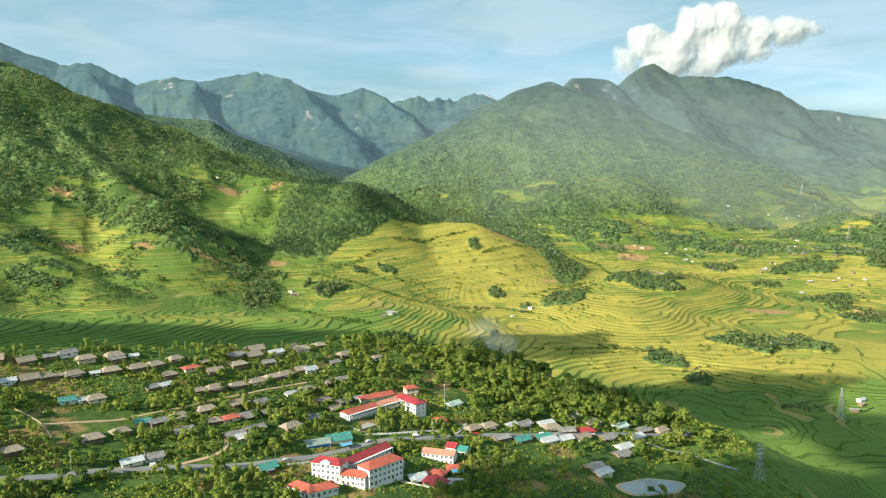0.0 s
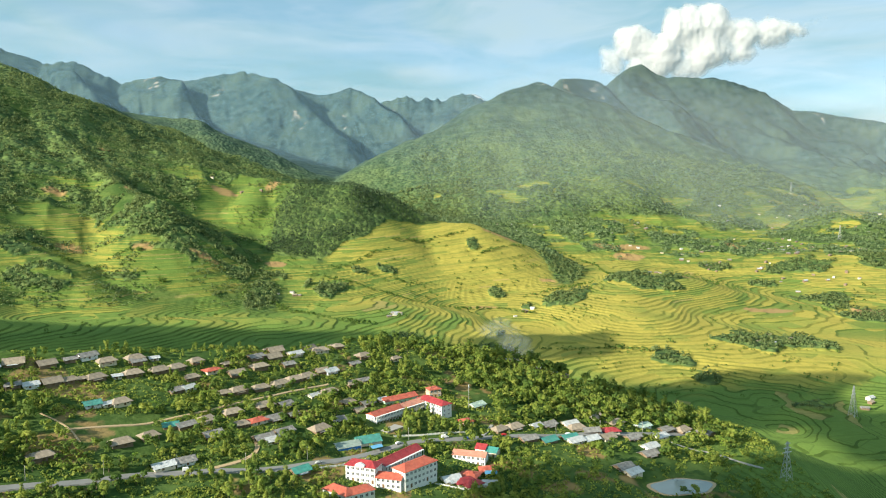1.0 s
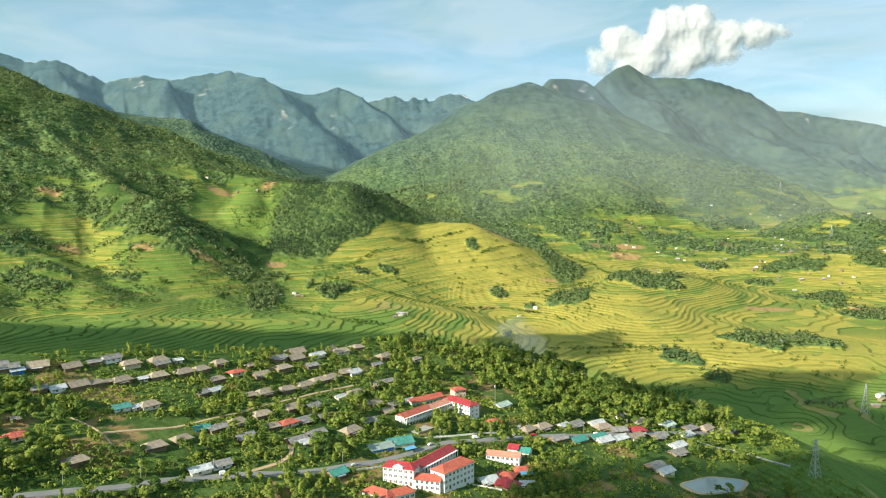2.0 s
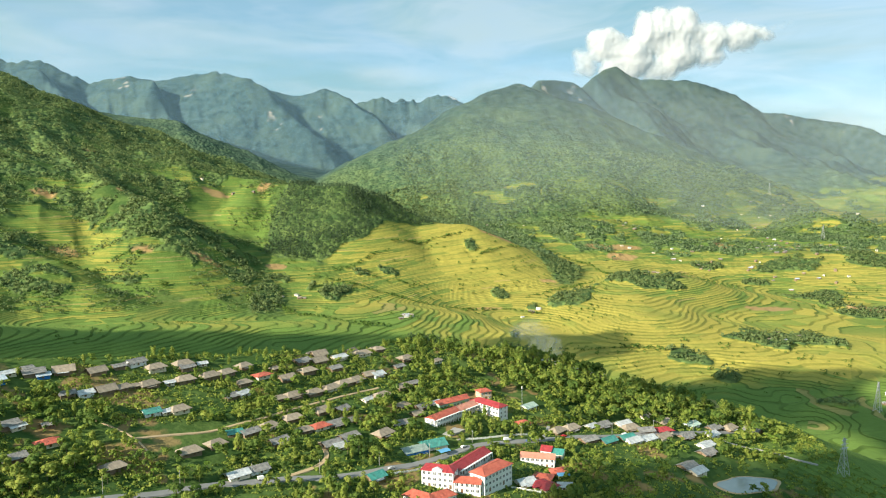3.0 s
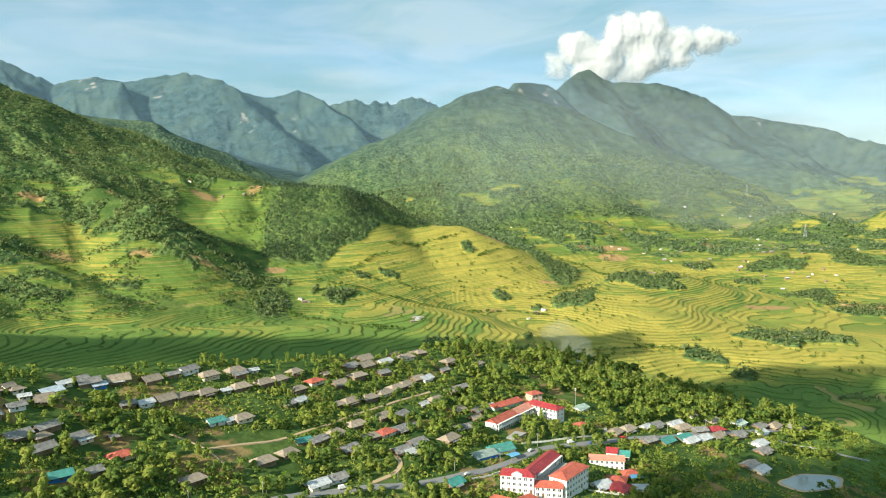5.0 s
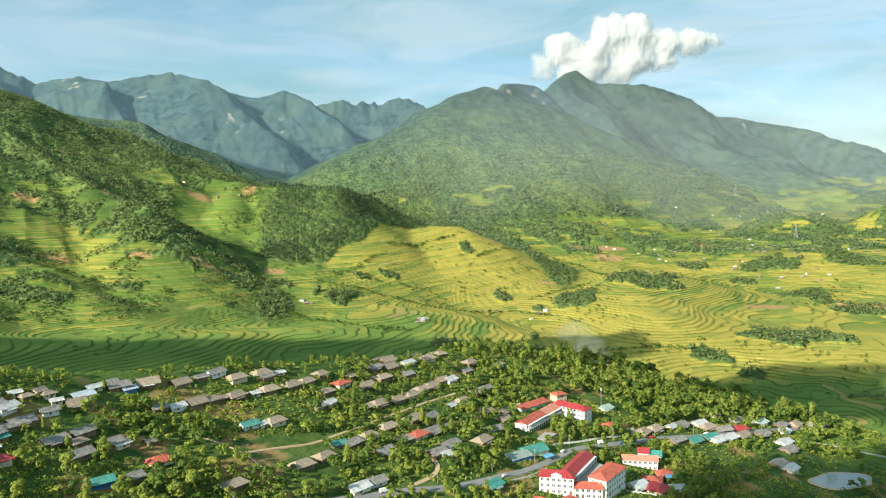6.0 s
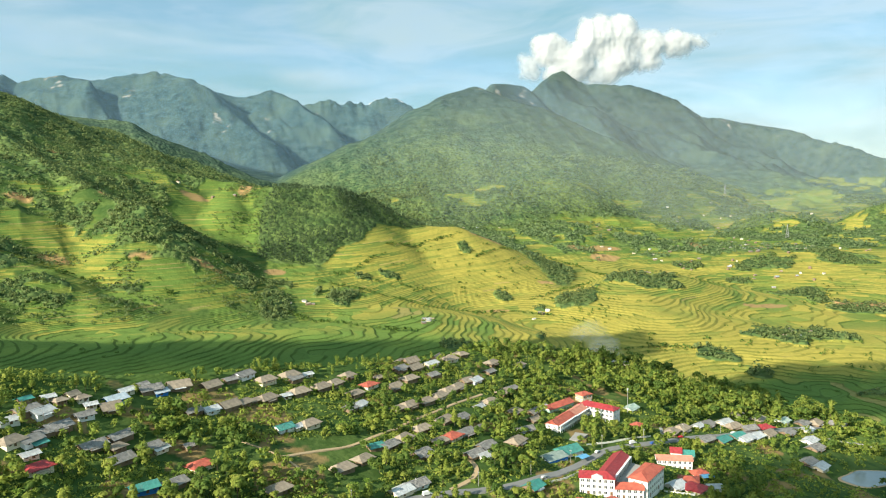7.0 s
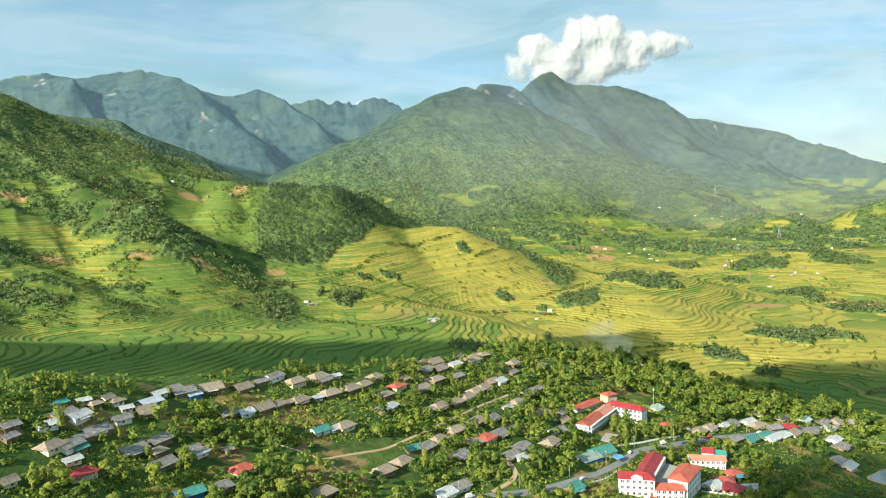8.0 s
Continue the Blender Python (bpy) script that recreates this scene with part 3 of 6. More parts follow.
LEAF_BLADE = leaf_material("banana_leaves", (0.09, 0.19, 0.024), (0.23, 0.33, 0.045), (0.34, 0.40, 0.08))
NEEDLES = leaf_material("pine_needles", (0.036, 0.068, 0.036), (0.066, 0.104, 0.050), (0.085, 0.122, 0.056))
# leaves of far trees are paler: distance haze is put into their colour
CANOPY_FAR = leaf_material("far_canopy", (0.095, 0.160, 0.075), (0.18, 0.25, 0.115), (0.23, 0.30, 0.13))
CANOPY = leaf_material("hill_canopy", (0.080, 0.136, 0.054), (0.172, 0.228, 0.080), (0.24, 0.285, 0.10))


# ---- building helpers ----
def part(name, bm, material, parent, label=""):
    """Links a bmesh as one mesh object under a thing or a part."""
    me = bpy.data.meshes.new(name)
    bm.to_mesh(me)
    bm.free()
    for m in material if isinstance(material, (list, tuple)) else (material,):
        me.materials.append(m)
    ob = new(name, me)
    ob.parent = parent
    return tagged(ob, label)


def box(bm, x0, x1, y0, y1, z0, z1, mat=0):
    v = [bm.verts.new((x, y, z)) for z in (z0, z1) for x, y in ((x0, y0), (x1, y0), (x1, y1), (x0, y1))]
    for f in ((3, 2, 1, 0), (4, 5, 6, 7), (0, 1, 5, 4), (1, 2, 6, 5), (2, 3, 7, 6), (3, 0, 4, 7)):
        bm.faces.new([v[i] for i in f]).material_index = mat
    return v


def slab(bm, corners, thick):
    """A sheet of that thickness under four (or three) corners."""
    top = [bm.verts.new(c) for c in corners]
    low = [bm.verts.new((c[0], c[1], c[2] - thick)) for c in corners]
    bm.faces.new(top)
    bm.faces.new(low[::-1])
    for i in range(len(top)):
        j = (i + 1) % len(top)
        bm.faces.new((top[j], top[i], low[i], low[j]))


def gable_body(bm, l, w, base, eave, rise):
    """Walls with gable ends, standing on a base below ground."""
    box(bm, -l, l, -w, w, base, eave)
    for s in (-1, 1):
        x0, x1 = sorted((s * l, s * (l - 0.25)))
        a = [bm.verts.new((x, y, z)) for x in (x0, x1) for y, z in ((-w, eave), (w, eave), (0, eave + rise))]
        bm.faces.new(a[:3][::-1]), bm.faces.new(a[3:])
        bm.faces.new((a[0], a[1], a[4], a[3])), bm.faces.new((a[1], a[2], a[5], a[4])), bm.faces.new((a[2], a[0], a[3], a[5]))


def gable_roof(bm, l, w, eave, rise, over, thick=0.14):
    l, lip = l + over, over * rise / w
    for s in (-1, 1):
        c = [(-l, 0, eave + rise + thick), (l, 0, eave + rise + thick), (l, s * (w + over), eave - lip + thick), (-l, s * (w + over), eave - lip + thick)]
        slab(bm, c if s < 0 else c[::-1], thick)


def hip_roof(bm, l, w, eave, rise, over, hip, thick=0.16):
    """Four slopes; hip is how far the ridge stops short of the ends."""
    l, w, z, t = l + over, w + over, eave - 0.05, eave + rise
    k = l - hip
    top = [(-l, -w, z), (l, -w, z), (l, w, z), (-l, w, z), (-k, 0, t), (k, 0, t)]
    v = [bm.verts.new(c) for c in top]
    u = [bm.verts.new((c[0], c[1], c[2] - thick)) for c in top[:4]]
    for f in ((0, 1, 5, 4), (2, 3, 4, 5)):
        bm.faces.new([v[i] for i in f])
    bm.faces.new((v[1], v[2], v[5])), bm.faces.new((v[3], v[0], v[4]))
    bm.faces.new(u[::-1])
    for i in range(4):
        j = (i + 1) % 4
        bm.faces.new((v[j], v[i], u[i], u[j]))


def ridge_cap(roof, material, half, z):
    """The capping along a ridge: two sloping flaps folded over it."""
    bm = bmesh.new()
    rows = [[bm.verts.new((sx * half, y, z + dz)) for y, dz in ((-0.32, -0.06), (0.0, 0.09), (0.32, -0.06))] for sx in (-1, 1)]
    under = [[bm.verts.new((v.co.x, v.co.y, v.co.z - 0.09)) for v in row] for row in rows]
    for k in (0, 1):
        bm.faces.new((rows[0][k], rows[1][k], rows[1][k + 1], rows[0][k + 1]))
        bm.faces.new((under[0][k + 1], under[1][k + 1], under[1][k], under[0][k]))
    for k in (0, 2):
        q = (rows[0][k], under[0][k], under[1][k], rows[1][k])
        bm.faces.new(q if k == 0 else q[::-1])
    for e in (0, 1):
        for k in (0, 1):
            q = (rows[e][k], rows[e][k + 1], under[e][k + 1], under[e][k])
            bm.faces.new(q if e == 0 else q[::-1])
    return part("ridge_cap", bm, material, roof)


def window_mesh(bm, w, h):
    """A window facing -y about its middle: one moulded frame with two dark panes set back in it."""
    f = 0.09
    xs, zs = (-w / 2, 0.0, w / 2), (-h / 2, h / 2)
    front = [[bm.verts.new((x, -0.1, z)) for z in zs] for x in xs]
    back = [[bm.verts.new((x, 0.05, z)) for z in zs] for x in xs]
    for i in (0, 1):
        o = (front[i][0], front[i + 1][0], front[i + 1][1], front[i][1])
        x0, x1 = xs[i] + f, xs[i + 1] - f
        edge, glass = ([bm.verts.new((x, y, z)) for x, z in ((x0, zs[0] + f), (x1, zs[0] + f), (x1, zs[1] - f), (x0, zs[1] - f))] for y in (-0.1, -0.02))
        for k in range(4):
            j = (k + 1) % 4
            bm.faces.new((o[k], o[j], edge[j], edge[k])), bm.faces.new((edge[k], edge[j], glass[j], glass[k]))
        bm.faces.new(glass).material_index = 1
        for k in (0, 1):
            q = (front[i][k], front[i + 1][k], back[i + 1][k], back[i][k])
            bm.faces.new(q[::-1] if k == 0 else q)
    for i in (0, 2):
        q = (front[i][0], front[i][1], back[i][1], back[i][0])
        bm.faces.new(q if i == 0 else q[::-1])


def height_at(x, y):
    return float(land(np.array([x]), np.array([y]))[0])


def at_rest(ob, x, y, turn, z=None):
    ob.matrix_world = pose(x, y, height_at(x, y) if z is None else z, 0, 0, turn)
    return ob


shared = {}


def piece(name, key, make, material, parent, m):
    """A part on mesh data that alike parts share."""
    if key not in shared:
        bm = bmesh.new()
        make(bm)
        me = bpy.data.meshes.new(name)
        bm.to_mesh(me)
        bm.free()
        for x in material if isinstance(material, (list, tuple)) else (material,):
            me.materials.append(x)
        shared[key] = me
    ob = new(name, shared[key])
    ob.parent, ob.matrix_local = parent, m
    return ob


def small_window(parent, x, y, z, turn, w=1.1, h=1.2, frame_mat=None):
    frame_mat = frame_mat or TIMBER
    return piece("window", ("window", w, h, frame_mat.name), lambda bm: window_mesh(bm, w, h), (frame_mat, GLASS), parent, pose(x, y, z, 0, 0, turn))


def door_piece(parent, x, y, z, turn, w=1.1, h=2.1, mat=None):
    mat = mat or TIMBER

    def make(bm):
        box(bm, -w / 2 - 0.1, -w / 2, -0.08, 0.05, 0, h + 0.1), box(bm, w / 2, w / 2 + 0.1, -0.08, 0.05, 0, h + 0.1)
        box(bm, -w / 2, w / 2, -0.08, 0.05, h, h + 0.1), box(bm, -w / 2, w / 2, -0.03, 0.05, 0, h)
    return piece("door", ("door", w, h, mat.name), make, mat, parent, pose(x, y, z, 0, 0, turn))


YARD_SPOTS = []
HOUSE_SPOTS = []


def village_house(x, y, turn, length, kind, rng):
    """A farmhouse of the village on its plinth, with roof, door and windows."""
    length = min(length, 13)
    l = length / 2 * 0.88
    w = min(max(length * rng.uniform(0.32, 0.40), 2.4), 4.1)
    eave = rng.uniform(1.95, 2.3)
    thatch = kind == "t"
    rise = w * (rng.uniform(0.54, 0.68) if thatch else rng.uniform(0.36, 0.5))
    wall = {"c": WHITE, "w": CREAM if rng.random() < 0.6 else WHITE, "B": BLUE_WALL, "N": WHITE, "b": BLUE_WALL, "r": CREAM, "o": CREAM, "p": WHITE}.get(kind, BOARDS)
    if thatch and rng.random() < 0.35:
        wall = CREAM
    words = {id(WHITE): "white plastered", id(CREAM): "cream plastered", id(BLUE_WALL): "bright blue clad", id(BOARDS): "timber boarded"}[id(wall)]
    house = new("farmhouse")
    tagged(house, f"{words} farmhouse with a {ROOF_WORDS[kind]} roof among trees", "house", "village houses")
    at_rest(house, x, y, turn)
    house.location.z -= 0.35          # dug into the slope
    HOUSE_SPOTS.append((x, y, max(l, w) + 1.0))
    YARD_SPOTS.append((x + 0.08 * (-125 - x) * 0.5, y - 8.0, 6.5 if kind in "oBrnN" else 4.6))        # no trees in the yard in front
    bm = bmesh.new()
    roofing = ROOFS[{"B": "n", "N": "n", "c": "g"}.get(kind, kind)]
    if kind in "ro" or (thatch and rng.random() < 0.7):
        box(bm, -l, l, -w, w, -2.5, eave)
        part("wall", bm, wall, house)
        bm = bmesh.new()
        hip = (w + 1.25) * (0.6 if thatch else 0.9)
        hip_roof(bm, l, w, eave, rise, 1.25, hip)
        cap = (max(l + 1.25 - hip, 0.4), eave + rise)
    else:
        gable_body(bm, l, w, -2.5, eave, rise)
        part("wall", bm, wall, house)
        bm = bmesh.new()
        gable_roof(bm, l, w, eave, rise, 1.05)
        cap = (l + 1.05, eave + rise + 0.14)
    ridge_cap(part("roof", bm, roofing, house, f"{ROOF_WORDS[kind]} roof"), roofing, *cap)
    door_piece(house, rng.uniform(-0.3, 0.3) * l, -w, 0.0, 0, 1.1, 1.85)
    for sx in (-0.62, 0.62):
        small_window(house, sx * l, -w, 1.35, 0, 1.1, 1.0)
    small_window(house, -l, 0.0, 1.35, -90, 1.1, 1.0)
    if l > 4.2 and rng.random() < 0.6:                     # lean-to along the back or the end
        bm = bmesh.new()
        s = rng.choice((-1, 1))
        d = rng.uniform(1.8, 2.6)
        slab(bm, [(-l * 0.7, s * w, eave - 0.25), (l * 0.5, s * w, eave - 0.25), (l * 0.5, s * (w + d), eave - 0.95), (-l * 0.7, s * (w + d), eave - 0.95)][::s], 0.1)
        part("lean_to_roof", bm, ROOFS[rng.choice(("g", "g", "w", "t"))], house)
        for px in (-l * 0.68, l * 0.46):
            piece("post", "lean_post", lambda b: box(b, -0.09, 0.09, -0.09, 0.09, -2.5, 2.4), TIMBER, house, pose(px, s * (w + d - 0.2), 0))
    return house


def big_block(name, label, p0, p1, depth, storeys, roof, ground, hip=True, gallery=False, wall=None, storey=3.25, rise=None, back_windows=True, gable_front=False):
    """A plastered block along the line p0 to p1 (its front), going back by depth, with windows in every storey."""
    wall = wall or WHITE
    (x0, y0), (x1, y1) = p0, p1
    length = math.hypot(x1 - x0, y1 - y0)
    turn = math.degrees(math.atan2(y1 - y0, x1 - x0))
    c, s = math.cos(radians(turn)), math.sin(radians(turn))
    cx, cy = (x0 + x1) / 2 - s * depth / 2, (y0 + y1) / 2 + c * depth / 2
    HOUSE_SPOTS.append((cx, cy, depth * 0.6))
    for k in np.linspace(-0.45, 0.45, max(2, int(length / 7))):
        HOUSE_SPOTS.append((cx + c * k * length, cy + s * k * length, depth * 0.5 + 2.5))
        HOUSE_SPOTS.append((cx + c * k * length + s * depth * 0.8, cy + s * k * length - c * depth * 0.8, 3.5))
    block = new(name)
    tagged(block, label, "school" if "school" in name else "building", "large buildings")
    block.matrix_world = pose(cx, cy, ground, 0, 0, turn)
    l, w, eave = length / 2, depth / 2, storeys * storey
    bm = bmesh.new()
    box(bm, -l, l, -w, w, -4, eave)
    part("wall", bm, wall, block)
    bm = bmesh.new()
    rise = rise or w * 0.45
    if hip:
        hip_roof(bm, l, w, eave, rise, 0.7, w * 0.95)
        cap = (l + 0.7 - w * 0.95, eave + rise)
    else:
        gable_roof(bm, l, w, eave, rise, 0.6, 0.18)
        cap = (l + 0.6, eave + rise + 0.18)
        for sx in (-1, 1):
            v = [bm.verts.new(q) for q in ((sx * (l - 0.05), -w, eave), (sx * (l - 0.05), w, eave), (sx * (l - 0.05), 0, eave + rise))]
            bm.faces.new(v if sx > 0 else v[::-1])
    ridge_cap(part("roof", bm, ROOFS[roof], block, f"{ROOF_WORDS[roof]} roof"), ROOFS[roof], *cap)
    bm = bmesh.new()
    box(bm, -l - 0.15, l + 0.15, -w - 0.15, w + 0.15, eave - 0.45, eave - 0.1)
    part("cornice", bm, WHITE, block)
    for k in range(1, storeys):
        bm = bmesh.new()
        box(bm, -l - 0.06, l + 0.06, -w - 0.06, w + 0.06, k * storey - 0.12, k * storey + 0.12)
        part("string_course", bm, WHITE, block)
    bays = max(2, round(length / 3.1))
    for k in range(storeys):
        zc = k * storey + 1.65
        for i in range(bays):
            bx = -l + (i + 0.5) * length / bays
            if k == 0 and i % 4 == 1:
                door_piece(block, bx, -w, 0.0, 0, 1.2, 2.3, TIMBER)
            else:
                small_window(block, bx, -w, zc, 0, 1.75, 1.75, WHITE)
            if back_windows:
                small_window(block, bx, w, zc, 180, 1.75, 1.75, WHITE)
        for sx, tn in ((-1, -90), (1, 90)):
            for yy in (-0.45, 0.45):
                small_window(block, sx * l, yy * w, zc, tn, 1.3, 1.5, WHITE)
    if gallery:                                            # open walkway along the front with pillars and parapets
        for k in range(storeys):
            bm = bmesh.new()
            box(bm, -l, l, -w - 1.9, -w - 0.07, (k + 1) * storey - 0.32, (k + 1) * storey - 0.14)
            part("gallery_slab", bm, WHITE, block)
            if k:
                bm = bmesh.new()
                box(bm, -l, l, -w - 1.9, -w - 1.76, k * storey - 0.14, k * storey + 0.85)
                part("parapet", bm, wall, block)
        for i in range(bays + 1):
            bx = -l + 0.2 + i * (length - 0.4) / bays
            piece("pillar", ("pillar", eave), lambda b: box(b, -0.17, 0.17, -0.17, 0.17, -3, eave - 0.33), WHITE, block, pose(bx, -w - 1.7, 0))
    if gable_front:                                        # small raised pediment in the middle of the front
        bm = bmesh.new()
        v = [bm.verts.new(q) for q in ((-3, -w - 0.75, eave - 0.1), (3, -w - 0.75, eave - 0.1), (3, -w - 0.75, eave + 0.9), (0, -w - 0.75, eave + 2.2), (-3, -w - 0.75, eave + 0.9))]
        u = [bm.verts.new((q.co.x, -w + 1.2, q.co.z)) for q in v]
        bm.faces.new(v), bm.faces.new(u[::-1])
        for i in range(5):
            j = (i + 1) % 5
            bm.faces.new((v[j], v[i], u[i], u[j]))
        part("pediment", bm, WHITE, block)
    return block


# ---- schools, market hall and the other large buildings ----
big_block("school_block", "long white two-storey school with arcade and red roof", (-59.4, 507.1), (-40.5, 526), 9, 2, "o", -33.2, False, True, rise=2.2)
big_block("school_block", "cream two-storey school wing with faded pink roof", (-40.2, 526.3), (-22.9, 543.4), 9, 2, "k", -33.6, False, True, CREAM, rise=2.0)
big_block("school_block", "white three-storey school with dark red roof", (-29.5, 547), (-12.4, 525.2), 9.5, 3, "r", -34.6, True, False, storey=2.95)
big_block("school_hall", "low hall with bright red roof and pale green walls", (-53, 541), (-29.5, 556), 9, 1, "o", -31.0, False, False, plaster("pale_green_plaster", (0.30, 0.48, 0.36), (0.40, 0.56, 0.44)), storey=4.2)
big_block("villa", "small orange two-storey house with tiled roof", (-20, 563), (-11, 566.5), 8, 2, "o", -31.5, True, False, plaster("orange_plaster", (0.56, 0.36, 0.22), (0.64, 0.44, 0.30)))
big_block("school_block", "long single-storey classroom range with crimson roof", (-50.1, 440.2), (-27.5, 467.8), 9.5, 1, "r", -39.6, False, True, storey=4.0, rise=2.4)
big_block("school_block", "white three-storey school front with dark red hipped roof", (-73.2, 433), (-55.5, 425.8), 10, 3, "r", -41.0, True, False, storey=3.3, gable_front=True)
big_block("school_block", "white two-storey link wing with orange roof", (-55.0, 425.6), (-40.5, 420.6), 9, 2, "o", -42.5, False, False, storey=3.0)
big_block("school_block", "tall white school block with orange-red hipped roof", (-37.8, 421.7), (-18.8, 439.5), 11, 3, "o", -43.0, True, False, storey=3.5, rise=2.6)
big_block("school_canteen", "low white building with orange hipped roof", (-84.5, 415), (-70.5, 403.5), 9, 1, "o", -41.5, True, False, storey=3.8, rise=2.4)
big_block("school_canteen", "low white building with orange hipped roof", (-69.5, 405), (-55, 413), 9, 1, "o", -42.0, True, False, storey=3.8, rise=2.4)
big_block("office_block", "white two-storey office with faded red roof", (-7.8, 469.1), (12.5, 462.2), 9, 2, "k", -46.5, False, False, storey=3.1, rise=1.7)
big_block("shop_house", "small house with dark red metal roof", (8, 481.5), (14, 478.5), 9, 1, "r", -45.0, False, False, storey=3.6)
big_block("shop_house", "small house with teal metal roof", (14.5, 478), (21, 475), 9, 1, "n", -46.0, False, False, CREAM, storey=3.4)
big_block("market_hall", "market hall with teal metal roof beside the road", (-68, 471.5), (-53.5, 477.5), 12, 1, "n", -38.5, False, False, CREAM, storey=5.4, rise=2.8)
big_block("market_shed", "market shed with grey-green roof and blue sides", (-80.5, 463), (-66.5, 469.5), 11, 1, "m", -37.0, False, False, BLUE_WALL, storey=4.2, rise=1.8)

# ---- the houses of the village: x, y, turn of the ridge in degrees, length, kind of roof ----
WEST = [
    (-374.9, 420.9, 50, 7.8, "g"), (-372.8, 413.2, 60, 6.7, "g"), (-362.4, 428.5, 43, 10, "w"), (-358.3, 439.3, 58, 14.7, "g"),
    (-352, 440.9, 60, 11.4, "w"), (-361.1, 447.2, 51, 6, "n"), (-352.3, 453.8, 36, 6, "w"), (-346.6, 452.9, 49, 6, "t"),
    (-338.2, 459.9, 48, 6.5, "t"), (-333.1, 456.6, 30, 6, "w"), (-324.1, 468.5, 48, 12.3, "b"), (-324.1, 459.3, 32, 10.2, "t"),
    (-333.7, 447.1, 44, 9.1, "c"), (-321, 480, 46, 8.6, "w"), (-309.7, 487.7, 34, 14.8, "g"), (-304.2, 487.6, 39, 7.8, "b"),
    (-295.8, 497.6, 26, 13.1, "t"), (-314.4, 489.7, 50, 6, "g"),
]
WEST_LOW = [
    (-342.3, 433.2, 48, 13.3, "g"), (-346.3, 426.8, 49, 8.7, "g"), (-356.1, 413.5, 60, 11.2, "t"), (-350.1, 418, 60, 11.3, "c"),
    (-345.7, 417.8, 52, 6.4, "n"), (-346.4, 407.6, 44, 7.6, "w"), (-341, 399.5, 47, 13, "r"), (-324.7, 425.2, 47, 16.6, "g"),
    (-315.5, 437.9, 53, 16.1, "g"), (-314.4, 428, 52, 7.9, "t"), (-311.2, 418.9, 49, 13.7, "g"), (-300.7, 433.2, 48, 12.2, "g"),
    (-296, 434.1, 52, 8.3, "w"), (-342.9, 460.3, 59, 6, "t"), (-363.7, 383.5, 50, 6, "t"), (-275.2, 424.8, 42, 15.4, "o"),
    (-296.9, 400, 32, 14.4, "B"), (-285.2, 405.9, 46, 14.2, "g"), (-282.2, 441.2, 41, 6.9, "g"), (-237.5, 410.4, 41, 14.8, "t"),
]
CREST = [
    (-279.3, 506.1, 46, 11.8, "t"), (-261.4, 527.4, 51, 13.5, "c"), (-268.9, 517.8, 39, 8.4, "g"), (-248.1, 526.5, 43, 13, "t"),
    (-230.7, 536.5, 46, 11, "g"), (-221.9, 546.4, 30, 6.6, "w"), (-285.2, 474.3, 37, 9.5, "g"), (-276.3, 478.9, 40, 9.5, "w"),
    (-266.9, 486.9, 44, 11.9, "t"), (-259.1, 494, 49, 10.5, "t"), (-253.2, 498.2, 41, 6.5, "t"), (-246.6, 504.2, 49, 13, "t"),
    (-235.3, 512.2, 32, 6, "w"), (-227, 519, 37, 12.3, "t"), (-213.6, 531.2, 45, 17, "t"), (-204.6, 540.6, 50, 11.9, "t"),
    (-194.7, 555.5, 47, 9.7, "t"), (-233.2, 539.4, 42, 12.6, "t"), (-180.8, 547.6, 46, 15, "o"),
]
CREST_EAST = [
    (-172.8, 559.2, 45, 6.1, "t"), (-190.9, 531.6, 41, 10, "t"), (-163.6, 550, 40, 12.2, "t"), (-150.3, 566.9, 40, 12.9, "t"),
    (-189.4, 517.9, 56, 9.9, "w"), (-196.1, 511.6, 51, 11.4, "g"), (-152, 606, 60, 17, "t"), (-144.3, 600.8, 37, 16, "t"),
    (-143.7, 587.9, 43, 17, "t"), (-128.7, 601.9, 43, 17, "w"), (-120, 622, 60, 17, "t"), (-110.1, 618.2, 34, 17, "t"),
    (-155.9, 579.9, 47, 14.1, "g"), (-96.8, 633.4, 26, 8.5, "t"), (-101, 640, 44, 13.8, "t"), (-74.9, 623.1, 43, 12.1, "t"),
    (-81.3, 604.9, 42, 9.8, "g"), (-48.3, 631, 45, 8.9, "t"), (-131.2, 582.2, 39, 10.3, "g"),
]
LANE = [
    (-235.8, 473.2, 36, 10.4, "N"), (-228.2, 476.8, 46, 6.4, "w"), (-221.7, 481.7, 43, 12, "t"), (-185.1, 465.6, 24, 9.6, "n"),
    (-176.9, 468.4, 44, 12.4, "g"), (-166.7, 479, 48, 11.8, "t"), (-153.4, 493.6, 37, 15.2, "t"), (-135.6, 508.7, 45, 15.2, "t"),
    (-122.9, 517.2, 50, 10.7, "g"), (-205, 438.3, 37, 17, "t"), (-192.9, 450.1, 43, 10.9, "t"), (-165.1, 517.3, 38, 8.2, "t"),
    (-156.5, 524.8, 42, 16.6, "t"), (-143.5, 536, 42, 17, "t"), (-132.3, 548, 46, 16.9, "t"), (-123.1, 560.2, 41, 13.8, "t"),
    (-115.2, 567.9, 45, 12.8, "t"), (-104.7, 581, 31, 9.8, "t"), (-98.4, 583.8, 44, 11.4, "w"),
]
